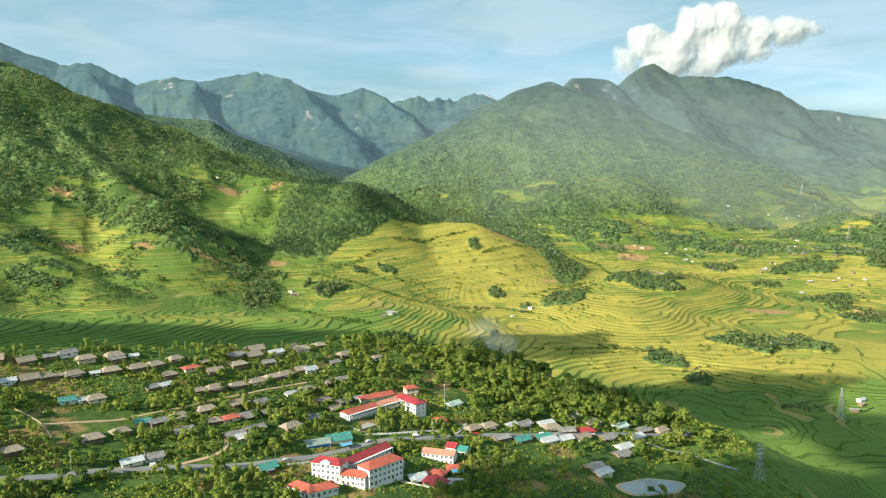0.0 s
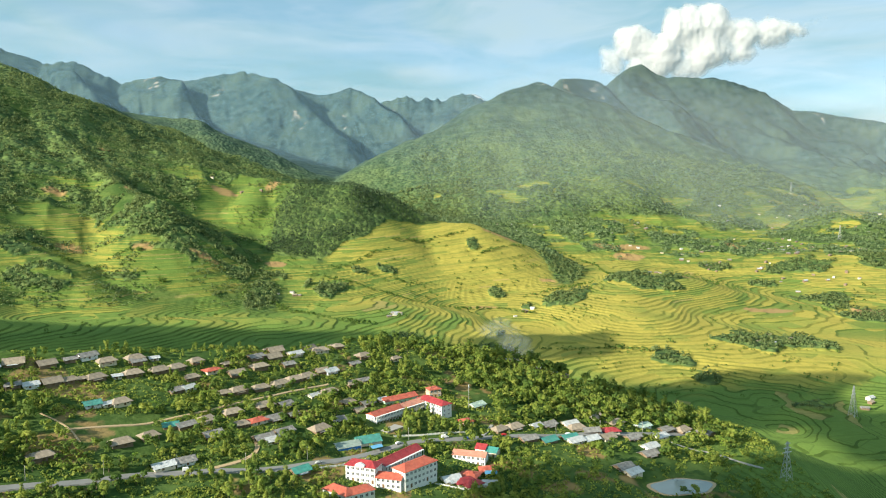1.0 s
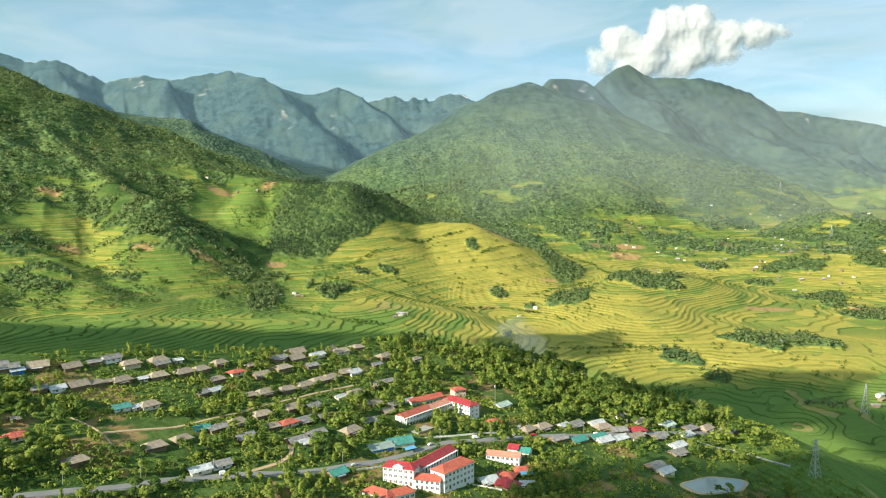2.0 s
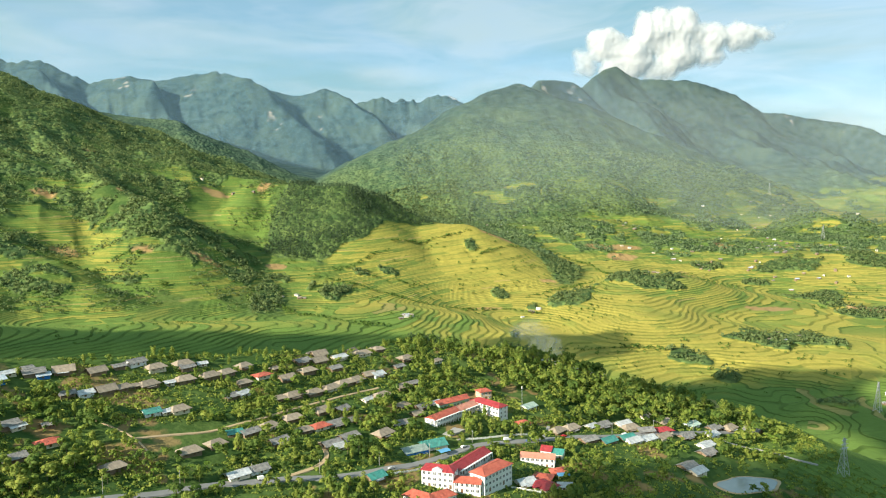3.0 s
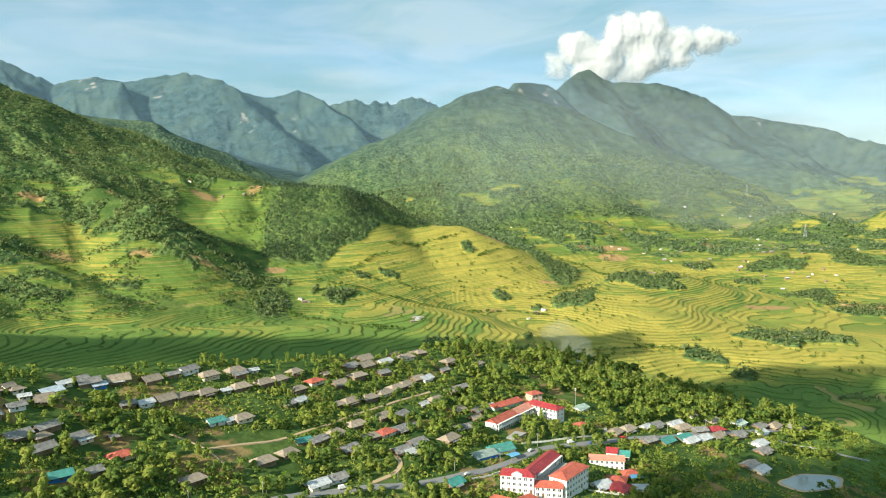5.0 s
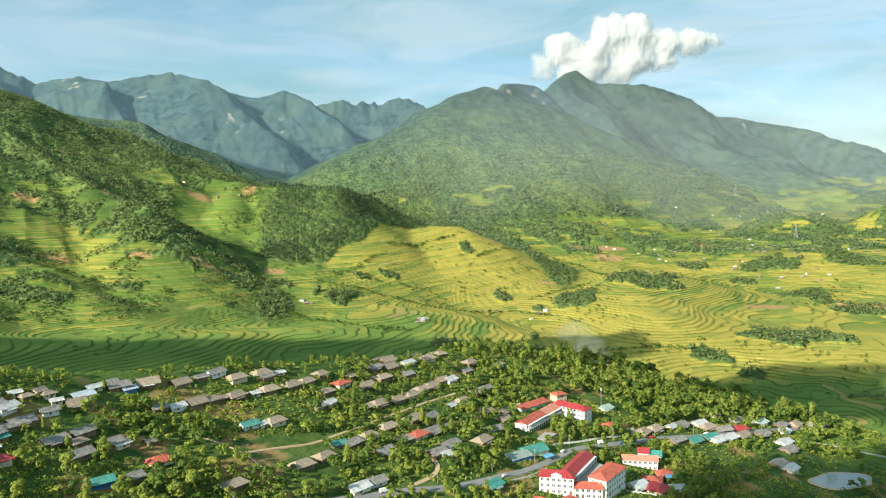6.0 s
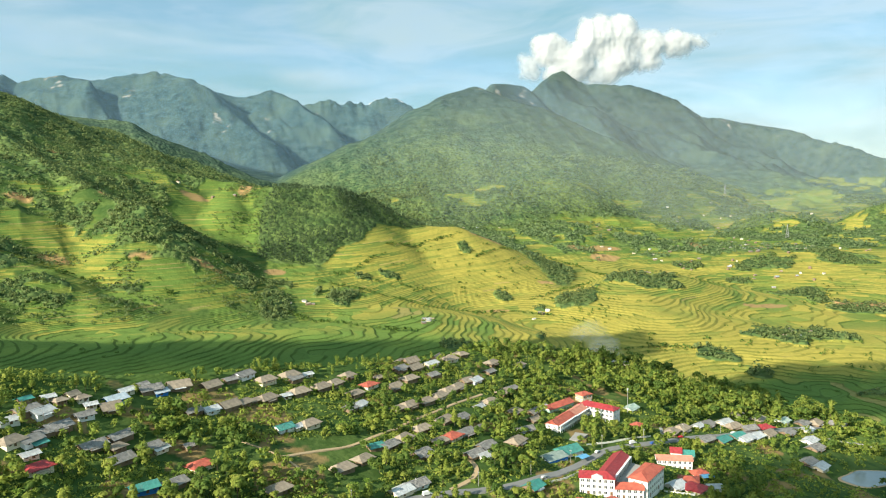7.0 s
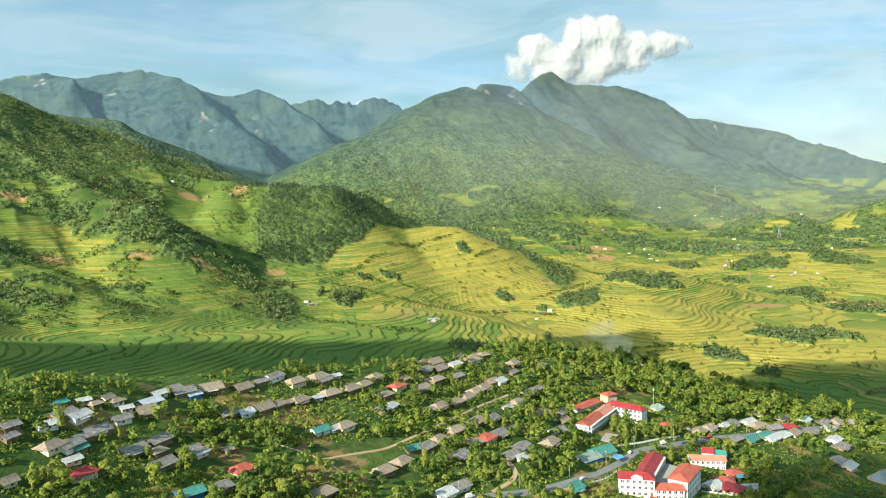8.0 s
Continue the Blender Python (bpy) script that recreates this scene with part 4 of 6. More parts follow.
MIDDLE = [
    (-79, 569.1, 37, 14.9, "t"), (-95.5, 548.4, 44, 13.7, "t"), (-105.6, 538.5, 44, 7.7, "w"), (-71.9, 577, 34, 10.5, "g"),
    (-80.7, 535.6, 47, 9.5, "t"), (-66.8, 538.4, 43, 10.8, "g"), (-70.9, 523.6, 34, 8.6, "t"), (-82.6, 506.3, 21, 15.6, "c"),
    (-94.8, 485.2, 46, 14.9, "t"), (-144.4, 478.8, 33, 9.9, "t"), (-135.4, 485.1, 42, 13.1, "o"), (-126, 492.7, 40, 13.3, "g"),
    (-114.5, 501.3, 42, 7.1, "g"), (-158.4, 462.3, 42, 12.4, "g"), (-127, 464.3, 38, 14.1, "g"), (-116.8, 475.8, 41, 13, "g"),
    (-121.3, 462.3, 32, 9.2, "w"), (-56.1, 548.1, 30, 7.1, "w"), (-175.7, 422.4, 37, 13.2, "w"), (-166, 430.4, 32, 11.9, "c"),
]
EAST = [
    (15.4, 556.8, 41, 14.9, "p"), (5, 522.8, 29, 9.3, "o"), (27.9, 517.7, 42, 11.2, "t"), (39.8, 525.5, 37, 12.7, "t"), (57.4, 534.3, 35, 8.5, "w"),
    (67.3, 539.7, 34, 13.2, "g"), (84.8, 544.6, 27, 17, "w"), (88.2, 538.2, 22, 14.4, "t"), (114.2, 538.2, 9, 17, "r"), (98.6, 534.5, 8, 13.4, "g"),
    (109.5, 567.2, 38, 11.3, "t"), (123.1, 558.4, 30, 14.9, "t"), (145.4, 560.6, 31, 17, "p"), (47.3, 506.9, 25, 17, "g"),
    (61.9, 509.5, 30, 16.4, "n"), (78.4, 517.9, 24, 14.8, "n"), (81.8, 513.1, 28, 17, "w"), (94.3, 519.1, 28, 17, "w"),
    (107.9, 524.7, 32, 12.1, "t"),
]
EAST_END = [
    (128.5, 531.4, 32, 17, "g"), (152.6, 542, 33, 17, "w"), (164, 562, 31, 17, "g"), (178.9, 565.6, 38, 13.4, "t"), (224.1, 605.3, 45, 16.1, "t"),
    (137.5, 517.8, 33, 14.4, "w"), (132.5, 505.5, 28, 17, "g"), (111.1, 473.6, 33, 15.9, "w"), (107.3, 480, 30, 14.7, "g"),
    (-10.5, 441.1, 25, 11.7, "w"), (1.9, 448.3, -28, 12.1, "o"), (-1.9, 440.1, 16, 14.4, "r"), (2.1, 437.8, 33, 12.4, "r"),
    (13.2, 438.9, -9, 8.6, "w"), (13.4, 456.2, 8, 10.7, "o"), (-100.1, 433.8, 38, 11.2, "n"), (196, 560, -60, 17, "g"),
]

rng_house = random.Random(11)
for row in (WEST, WEST_LOW, CREST, CREST_EAST, LANE, MIDDLE, EAST, EAST_END):
    for spot in row:
        village_house(*spot, rng_house)


# ---- roads, tracks, yards and the pond: sheets laid on the slope ----
def smooth_line(points, step=2.5):
    p = np.array(points, float)
    d = np.concatenate([[0], np.cumsum(np.hypot(*np.diff(p, axis=0).T))])
    s = np.arange(0, d[-1], step)
    x, y = np.interp(s, d, p[:, 0]), np.interp(s, d, p[:, 1])
    k = np.ones(9) / 9
    pad = lambda a: np.convolve(np.pad(a, 4, mode="reflect", reflect_type="odd"), k, "valid")
    return np.stack([pad(x), pad(y)], 1)


ROAD_SPOTS = []


def strip(name, label, points, width, material, lift=0.35):
    """A road with crumbling shoulders that follows the ground."""
    c = smooth_line(points)
    t = np.gradient(c, axis=0)
    t /= np.linalg.norm(t, axis=1)[:, None]
    side = np.stack([t[:, 1], -t[:, 0]], 1)
    across = (-0.5, -0.42, 0.0, 0.42, 0.5)
    wobble = 1 + 0.12 * np.sin(np.arange(len(c)) * 1.7)
    rows = []
    mid = smooth_land(c[:, 0], c[:, 1])
    for a in across:
        q = c + side * (a * width * (wobble if abs(a) == 0.5 else 1.0))[:, None] if abs(a) == 0.5 else c + side * (a * width)
        g = smooth_land(q[:, 0], q[:, 1])
        z = 0.5 * (g + mid) + lift - (0.9 if abs(a) == 0.5 else 0)
        rows.append(np.stack([q[:, 0], q[:, 1], z], 1))
    v = np.stack(rows, 1).reshape(-1, 3)
    n, faces = len(across), []
    for i in range(len(c) - 1):
        for j in range(n - 1):
            faces.append((i * n + j, i * n + j + 1, (i + 1) * n + j + 1, (i + 1) * n + j))
    me = bpy.data.meshes.new(name)
    me.from_pydata(v.tolist(), [], faces)
    me.update()
    if me.polygons[0].normal.z < 0:
        me.flip_normals()
    me.materials.append(material)
    for q in c[::2]:
        ROAD_SPOTS.append((q[0], q[1], width / 2 + 1.6))
    return tagged(new(name, me), label, "road", kind="structure")


MAIN_ROAD = [(-260, 372), (-204.1, 399.9), (-187.5, 410.9), (-153.9, 423.1), (-123.5, 431.1), (-101.9, 439.0), (-73.7, 455.0), (-54.0, 469.4), (-33.1, 487.0), (-10.4, 493.8),
             (13.0, 503.1), (33.2, 509.6), (66.5, 519.6), (97.3, 530.8), (142.6, 543.8), (180, 562)]
ROAD_SPOTS += [(133, 461, 13), (147, 461, 13), (140, 461, 13)]      # no trees in the pond
strip("road", "grey asphalt village road", MAIN_ROAD, 6.0, ASPHALT)
strip("track", "yellow dirt track", [(-148.2, 427.4), (-138.0, 435.3), (-128.6, 443.9), (-126.9, 453.0), (-134.9, 467.4)], 3.2, DIRT)
strip("lane", "pale concrete lane beside a row of houses", [(-240, 440), (-220.5, 452.3), (-200.8, 462.5), (-187.8, 474.1), (-164.8, 497.2), (-151.0, 510.8), (-119.3, 544.2), (-97.0, 563.8)], 2.6, DIRT)
strip("lane", "concrete side lane climbing past trees", [(15.1, 506.5), (20.8, 516.6), (24.6, 528.0)], 2.6, CONCRETE)
strip("lane", "narrow footpath across the slope", [(-262, 455), (-240, 447), (-225, 431)], 1.2, DIRT)
strip("lane", "concrete path at the foot of the village", [(150, 540), (185, 525), (215, 500)], 2.0, CONCRETE)


def court(name, label, corners, material, z, thick=4.0):
    bm = bmesh.new()
    slab(bm, [(x, y, z) for x, y in corners], thick)
    me = bpy.data.meshes.new(name)
    bm.to_mesh(me)
    bm.free()
    me.materials.append(material)
    cx, cy = sum(c[0] for c in corners) / 4, sum(c[1] for c in corners) / 4
    for k in np.linspace(0, 1, 5):
        for j in np.linspace(0, 1, 5):
            a = [corners[0][i] + (corners[1][i] - corners[0][i]) * k for i in (0, 1)]
            b = [corners[3][i] + (corners[2][i] - corners[3][i]) * k for i in (0, 1)]
            ROAD_SPOTS.append((a[0] + (b[0] - a[0]) * j, a[1] + (b[1] - a[1]) * j, 3.0))
    return tagged(new(name, me), label, "yard", kind="structure")


court("school_yard", "grey concrete school yard", [(-52, 436), (-37, 433), (-18, 452), (-26, 466)], CONCRETE, -39.5)
court("school_yard", "grey concrete school yard", [(-62, 501), (-50, 495), (-39, 505), (-50, 514)], CONCRETE, -33.4)
court("market_yard", "grey concrete forecourt", [(-66, 465), (-50, 470), (-40, 484), (-52, 478)], ASPHALT, -38.2)


# ---- trees and plants ----
def cards(centres, outward, size, rng, aspect=0.7, droop=0.35):
    """Leaf sprays: one bent four-cornered blade at each centre, roughly square to its outward direction."""
    n = len(centres)
    o = outward + rng.normal(0, droop, (n, 3))
    o /= np.linalg.norm(o, axis=1)[:, None] + 1e-9
    a = np.cross(o, rng.normal(0, 1, (n, 3)))
    a /= np.linalg.norm(a, axis=1)[:, None] + 1e-9
    b = np.cross(a, o)
    s = size * rng.uniform(0.6, 1.35, n)[:, None]
    a, b = a * s, b * s * aspect
    v = np.stack([centres - a - b * 0.4, centres + b - a * 0.2, centres + a + o * s * 0.25, centres - b + a * 0.1], 1)
    side = np.einsum("ij,ij->i", np.cross(v[:, 1] - v[:, 0], v[:, 3] - v[:, 0]), o) < 0
    v[side] = v[side][:, ::-1]
    return v.reshape(-1, 3)


def rounded(outward):
    """Shading directions for sprays: those of the whole clump, leaning up a little."""
    d = outward + (0, 0, 0.15)
    return d / (np.linalg.norm(d, axis=1)[:, None] + 1e-9)


def crown_points(rng, lobes, leaves):
    """Points and outward directions over a heap of uneven lobes ((x, y, z, rx, rz) each)."""
    lobes = np.array(lobes, float)
    pick = rng.choice(len(lobes), leaves, p=lobes[:, 3] ** 2 / np.sum(lobes[:, 3] ** 2))
    d = rng.normal(0, 1, (leaves, 3))
    d /= np.linalg.norm(d, axis=1)[:, None]
    d[:, 2] = np.where(d[:, 2] < -0.35, -d[:, 2], d[:, 2])
    q = lobes[pick]
    r = rng.uniform(0.62, 1.06, leaves)[:, None]
    p = q[:, :3] + d * np.stack([q[:, 3], q[:, 3], q[:, 4]], 1) * r
    return p, d


def quad_mesh(name, verts, material, normals=None):
    me = bpy.data.meshes.new(name)
    n = len(verts) // 4
    me.vertices.add(len(verts)), me.loops.add(len(verts)), me.polygons.add(n)
    me.vertices.foreach_set("co", np.asarray(verts, np.float32).ravel())
    me.loops.foreach_set("vertex_index", np.arange(len(verts), dtype=np.int32))
    me.polygons.foreach_set("loop_start", np.arange(n, dtype=np.int32) * 4)
    me.update(calc_edges=True)
    me.materials.append(material)
    if normals is not None:
        me.polygons.foreach_set("use_smooth", np.ones(n, bool))
        me.normals_split_custom_set(np.repeat(normals, 4, 0).astype(np.float32))
    return me


def broadleaf_crown(rng, height, spread, leaves):
    lobes = [(0, 0, height * 0.68, spread * 0.62, height * 0.24)]
    for k in range(rng.integers(6, 10)):
        a, r = rng.uniform(0, 6.28), spread * rng.uniform(0.35, 0.85)
        lobes.append((math.cos(a) * r, math.sin(a) * r, height * rng.uniform(0.28, 0.86), spread * rng.uniform(0.25, 0.48), height * rng.uniform(0.10, 0.18)))
    p, d = crown_points(rng, lobes, leaves)
    return cards(p, d, 0.075 * spread + 0.30, rng), rounded(d)


def tall_crown(rng, height, spread, leaves):
    lobes = [(rng.normal(0, 0.2), rng.normal(0, 0.2), height * z, spread * (1.05 - 0.75 * abs(z - 0.45)) * rng.uniform(0.8, 1.1), height * 0.12) for z in np.linspace(0.25, 0.95, 7)]
    p, d = crown_points(rng, lobes, leaves)
    return cards(p, d, 0.085 * spread + 0.30, rng), rounded(d)


def bamboo_crown(rng, height, spread, leaves):
    pts, dirs = [], []
    for k in range(16):
        a, lean = rng.uniform(0, 6.28), rng.uniform(0.2, 1.0) * spread
        t = rng.uniform(0.35, 1.05, leaves // 16)
        r = lean * t ** 2.2
        p = np.stack([np.cos(a) * r, np.sin(a) * r, height * (t - 0.18 * t ** 3 * lean / spread)], 1) + rng.normal(0, 0.45, (len(t), 3))
        pts.append(p), dirs.append(np.tile((math.cos(a), math.sin(a), 0.6), (len(t), 1)))
    d = np.concatenate(dirs)
    return cards(np.concatenate(pts), d, 0.62, rng, 0.45, 0.6), rounded(d)


def blade_leaf(base, a, length, rise, width):
    """One long arching leaf: five segments, folded along its midrib."""
    out = []
    prev = None
    for k in range(5):
        t = k / 4
        r, z = length * t * (0.95 - 0.15 * t), rise * (1.35 * t - 1.15 * t * t)
        w = width * (0.35 + 1.3 * t - 1.6 * t * t)
        c = np.array((base[0] + math.cos(a) * r, base[1] + math.sin(a) * r, base[2] + z))
        s = np.array((-math.sin(a), math.cos(a), 0)) * max(w, 0.04)
        now = (c - s - (0, 0, 0.12), c, c + s - (0, 0, 0.12))
        if prev is not None:
            out += [prev[0], prev[1], now[1], now[0], prev[1], prev[2], now[2], now[1]]
        prev = now
    return out


def banana_crown(rng, height, spread):
    v = []
    for stem in range(rng.integers(2, 5)):
        ox, oy, h = rng.normal(0, 0.8), rng.normal(0, 0.8), height * rng.uniform(0.5, 0.8)
        for k in range(8):
            v += blade_leaf((ox, oy, h), k * 0.785 + rng.uniform(-0.3, 0.3), spread * rng.uniform(0.75, 1.1), height * rng.uniform(0.25, 0.65), 0.55)
    return np.array(v), None


def trunk_mesh(rng, height, girth, limbs=4):
    """A tapered, leaning trunk with a few limbs."""
    bm = bmesh.new()

    def limb(p, q, r0, r1):
        axis = (q - p).normalized()
        u = axis.orthogonal().normalized()
        w = axis.cross(u)
        ends = []
        for c, r in ((p, r0), (p.lerp(q, 0.5) + u * r0 * 0.4, (r0 + r1) / 2), (q, r1)):
            ends.append([bm.verts.new(c + (u * math.cos(k * 1.257) + w * math.sin(k * 1.257)) * r) for k in range(5)])
        for a, b in zip(ends, ends[1:]):
            for k in range(5):
                bm.faces.new((a[k], a[(k + 1) % 5], b[(k + 1) % 5], b[k]))

    top = Vector((rng.normal(0, 0.3), rng.normal(0, 0.3), height * 0.62))
    limb(Vector((0, 0, -1.2)), top, girth, girth * 0.5)
    for k in range(limbs):
        a = rng.uniform(0, 6.28)
        limb(top * rng.uniform(0.55, 0.95), Vector((math.cos(a), math.sin(a), 0)) * height * 0.22 + Vector((0, 0, height * rng.uniform(0.6, 0.85))), girth * 0.4, girth * 0.12)
    me = bpy.data.meshes.new("trunk")
    bm.to_mesh(me)
    bm.free()
    me.materials.append(BARK)
    return me


rng_tree = np.random.default_rng(5)
KINDS = []      # (name, label, category, trunk mesh, crown corner points, material, height)
for k in range(6):
    h, s = rng_tree.uniform(7.0, 10.5), rng_tree.uniform(3.4, 4.8)
    KINDS.append(("broadleaf_tree", "rounded green broadleaf tree between village houses", "tree", trunk_mesh(rng_tree, h, 0.22), broadleaf_crown(rng_tree, h, s, 440), LEAF if k % 3 else LEAF_DARK))
for k in range(3):
    h, s = rng_tree.uniform(9, 12), rng_tree.uniform(2.2, 3.0)
    KINDS.append(("tall_tree", "tall narrow light green tree on the slope", "tree", trunk_mesh(rng_tree, h, 0.2), tall_crown(rng_tree, h, s, 380), LEAF))
for k in range(2):
    KINDS.append(("bamboo_clump", "arching feathery bamboo clump", "bamboo", trunk_mesh(rng_tree, 9, 0.14, 7), bamboo_crown(rng_tree, 12, 4.2, 320), LEAF))
for k in range(3):
    KINDS.append(("banana_plant", "banana plants with long arching bright leaves", "banana plant", trunk_mesh(rng_tree, 3.2, 0.16, 0), banana_crown(rng_tree, 4.2, 2.9), LEAF_BLADE))
CROWNS = [quad_mesh("crown", k[4][0], k[5], k[4][1]) for k in KINDS]


def clear_of(x, y, spots, extra=0.0):
    ok = np.ones(len(x), bool)
    for sx, sy, r in spots:
        ok &= (x - sx) ** 2 + (y - sy) ** 2 > (r + extra) ** 2
    return ok


# where trees stand in the village: everywhere but on houses, roads and open plots
rng_spot = np.random.default_rng(21)
n_try = 16000
tx, ty = rng_spot.uniform(-440, 215, n_try), rng_spot.uniform(350, 720, n_try)
crest_y = np.interp(tx, *VILLAGE_CREST)
open_plot = fbm(tx, ty, 55, 77, 3) + 0.4 * smooth(60, 130, tx) * smooth(520, 480, ty) - 0.15
lower_right = (tx > 45) & (ty < 500)
keep = (ty < crest_y + np.where(tx < -260, -6, 22)) & (open_plot < 0.23 + 0.25 * (ty > crest_y - 25)) & clear_of(tx, ty, HOUSE_SPOTS, 0.6) & clear_of(tx, ty, YARD_SPOTS, -0.2) & clear_of(tx, ty, ROAD_SPOTS, 0.8)
keep &= ~((tx > 35) & (ty < 575)) | (rng_spot.random(n_try) < 0.45)
keep &= ~lower_right | (rng_spot.random(n_try) < 0.16)
keep &= ~((np.abs(tx + 222) < 30) & (np.abs(ty - 452) < 18)) & ~((np.abs(tx + 42) < 42) & (np.abs(ty - 437) < 30)) & ~((np.abs(tx - 2) < 15) & (np.abs(ty - 454) < 9))
tx, ty = tx[keep], ty[keep]
chosen = []
cell = {}
for i in range(len(tx)):                                  # no two trunks nearer than about 3.8 m
    key = (int(tx[i] // 4.6), int(ty[i] // 4.6))
    if all((tx[i] - tx[j]) ** 2 + (ty[i] - ty[j]) ** 2 > 14 for a in (-1, 0, 1) for b in (-1, 0, 1) for j in cell.get((key[0] + a, key[1] + b), ())):
        cell.setdefault(key, []).append(i)
        chosen.append(i)
tx, ty = tx[chosen], ty[chosen]
tz = land(tx, ty)
share = fbm(tx, ty, 70, 33, 2)
singles = {k: 0 for k in range(len(KINDS))}
rest = {}
order = np.argsort(np.hypot(tx + 130, ty - 60))
for i in order:
    r = rng_spot.random()
    if r < 0.20 + 0.15 * (share[i] > 0.2):
        k = int(rng_spot.integers(11, 14))
    elif r < 0.36:
        k = int(rng_spot.integers(6, 9))
    elif r < 0.45 and ty[i] > np.interp(tx[i], *VILLAGE_CREST) - 60:
        k = int(rng_spot.integers(9, 11))
    else:
        k = int(rng_spot.integers(0, 6))
    scale, turn = 0.46 + 0.66 * rng_spot.random() ** 1.6, rng_spot.uniform(0, 360)
    if tx[i] < -100 and ty[i] > np.interp(tx[i], *VILLAGE_CREST) - 45:
        scale *= 0.72
    if tx[i] > 12 and ty[i] > 528:                         # taller wood beyond the last houses
        scale *= 1.3
    m = pose(tx[i], ty[i], tz[i], 0, 0, turn)
    name, label, category, trunk, corners, mat = KINDS[k]
    if singles[k] < 48:
        singles[k] += 1
        tree = new(name)
        tagged(tree, label, category, name.replace("_", " ") + "s in the village")
        tree.matrix_world = m @ Matrix.Diagonal((scale, scale, scale * rng_spot.uniform(0.9, 1.1), 1))
        for part_name, data in (("trunk", trunk), ("crown", CROWNS[k])):
            ob = new(part_name, data)
            ob.parent = tree
    else:
        c, s = math.cos(radians(turn)), math.sin(radians(turn))
        v, facing = corners
        if facing is None:
            facing = np.tile((0.0, 0.0, 1.0), (len(v) // 4, 1))
        elif len(v) > 1100:
            v, facing = v.reshape(-1, 4, 3)[::3], facing[::3]
            v = ((v - v.mean(1, keepdims=True)) * 1.35 + v.mean(1, keepdims=True)).reshape(-1, 3)
        spin = lambda q: np.stack([q[:, 0] * c - q[:, 1] * s, q[:, 0] * s + q[:, 1] * c, q[:, 2]], 1)
        rest.setdefault(mat.name, []).append((spin(v) * scale + (tx[i], ty[i], tz[i]), spin(facing)))
for mat_name, heaps in rest.items():
    tagged(new("village_trees", quad_mesh("village_trees", np.concatenate([h[0] for h in heaps]), bpy.data.materials[mat_name],
                                              None if mat_name == "banana_leaves" else np.concatenate([h[1] for h in heaps]))),
           "dense green trees and banana plants between the houses", "trees", kind="stuff")


def scatter(name, label, x, y, size, material, rng, leaves, spread=0.5, tall=0.5, base=0.0):
    """Many far crowns as one heap of leaf sprays; size is a crown's height."""
    z = land(x, y) + base
    n = len(x)
    s = size * rng.uniform(0.7, 1.2, n) * (1 + 0.35 * fbm(x, y, size * 6, 29, 2))
    d = rng.normal(0, 1, (n, leaves, 3))
    d /= np.linalg.norm(d, axis=2)[:, :, None]
    d[:, :, 2] = np.abs(d[:, :, 2]) * 1.1 - 0.25
    r = rng.uniform(0.65, 1.1, (n, leaves, 1))
    p = d * r * (s[:, None, None] * np.array((spread, spread, tall)))
    p[:, :, 0] += x[:, None]
    p[:, :, 1] += y[:, None]
    p[:, :, 2] += (z + s * 0.45)[:, None]
    v = cards(p.reshape(-1, 3), d.reshape(-1, 3), 1.0, rng, 0.75, 0.3)
    centre = np.repeat(p.reshape(-1, 3), 4, 0)
    grow = np.repeat(np.repeat(s * spread * 0.36, leaves), 4)[:, None]
    v = centre + (v - centre) * grow
    return tagged(new(name, quad_mesh(name, v, material, rounded(d.reshape(-1, 3)))), label, "trees", kind="stuff")


rng_far = np.random.default_rng(8)
# undergrowth on the village slope
ux, uy = rng_far.uniform(-460, 240, 42000), rng_far.uniform(330, 720, 42000)
k = (uy < np.interp(ux, *VILLAGE_CREST) + np.where(ux < -260, 4, 30)) & (fbm(ux, uy, 40, 55, 3) < 0.38)
ux, uy = ux[k], uy[k]
k = clear_of(ux, uy, HOUSE_SPOTS, -1.3) & clear_of(ux, uy, ROAD_SPOTS, -0.4) & ((ux < 60) | (uy > 505) | (rng_far.random(len(ux)) < 0.35))
scatter("undergrowth", "low bushes and garden plants on the village slope", ux[k], uy[k], 1.9, LEAF, rng_far, 8, 0.9, 0.5, -0.5)
# the planted wood on the rounded hill
px, py = (a.ravel() for a in np.meshgrid(np.arange(-420, 60, 6.4), np.arange(1300, 1680, 6.4)))
px, py = px + rng_far.normal(0, 1.3, len(px)), py + rng_far.normal(0, 1.3, len(py))
k = pine_wood(px, py) > 0.5
scatter("pine_wood", "dark even-aged planted pine wood", px[k], py[k], 10.5, NEEDLES, rng_far, 16, 0.27, 0.62)


# woods on the near slopes and groves among the rice
def wooded(n, x0, x1, y0, y1, least=0.5):
    x, y = rng_far.uniform(x0, x1, n), rng_far.uniform(y0, y1, n)
    w = masks(x, y)[1] * (1 - pine_wood(x, y))
    keep = w > least
    return x[keep], y[keep]


hx, hy = wooded(42000, -1350, 150, 950, 2300)
scatter("hill_wood", "mixed green woodland on the hillside", hx[:15000], hy[:15000], 7.5, CANOPY, rng_far, 11, 0.55, 0.5)
gx, gy = wooded(26000, -600, 1000, 660, 1560)
scatter("field_groves", "groves and hedges between rice fields", gx[:4500], gy[:4500], 7.0, CANOPY, rng_far, 14, 0.55, 0.55)
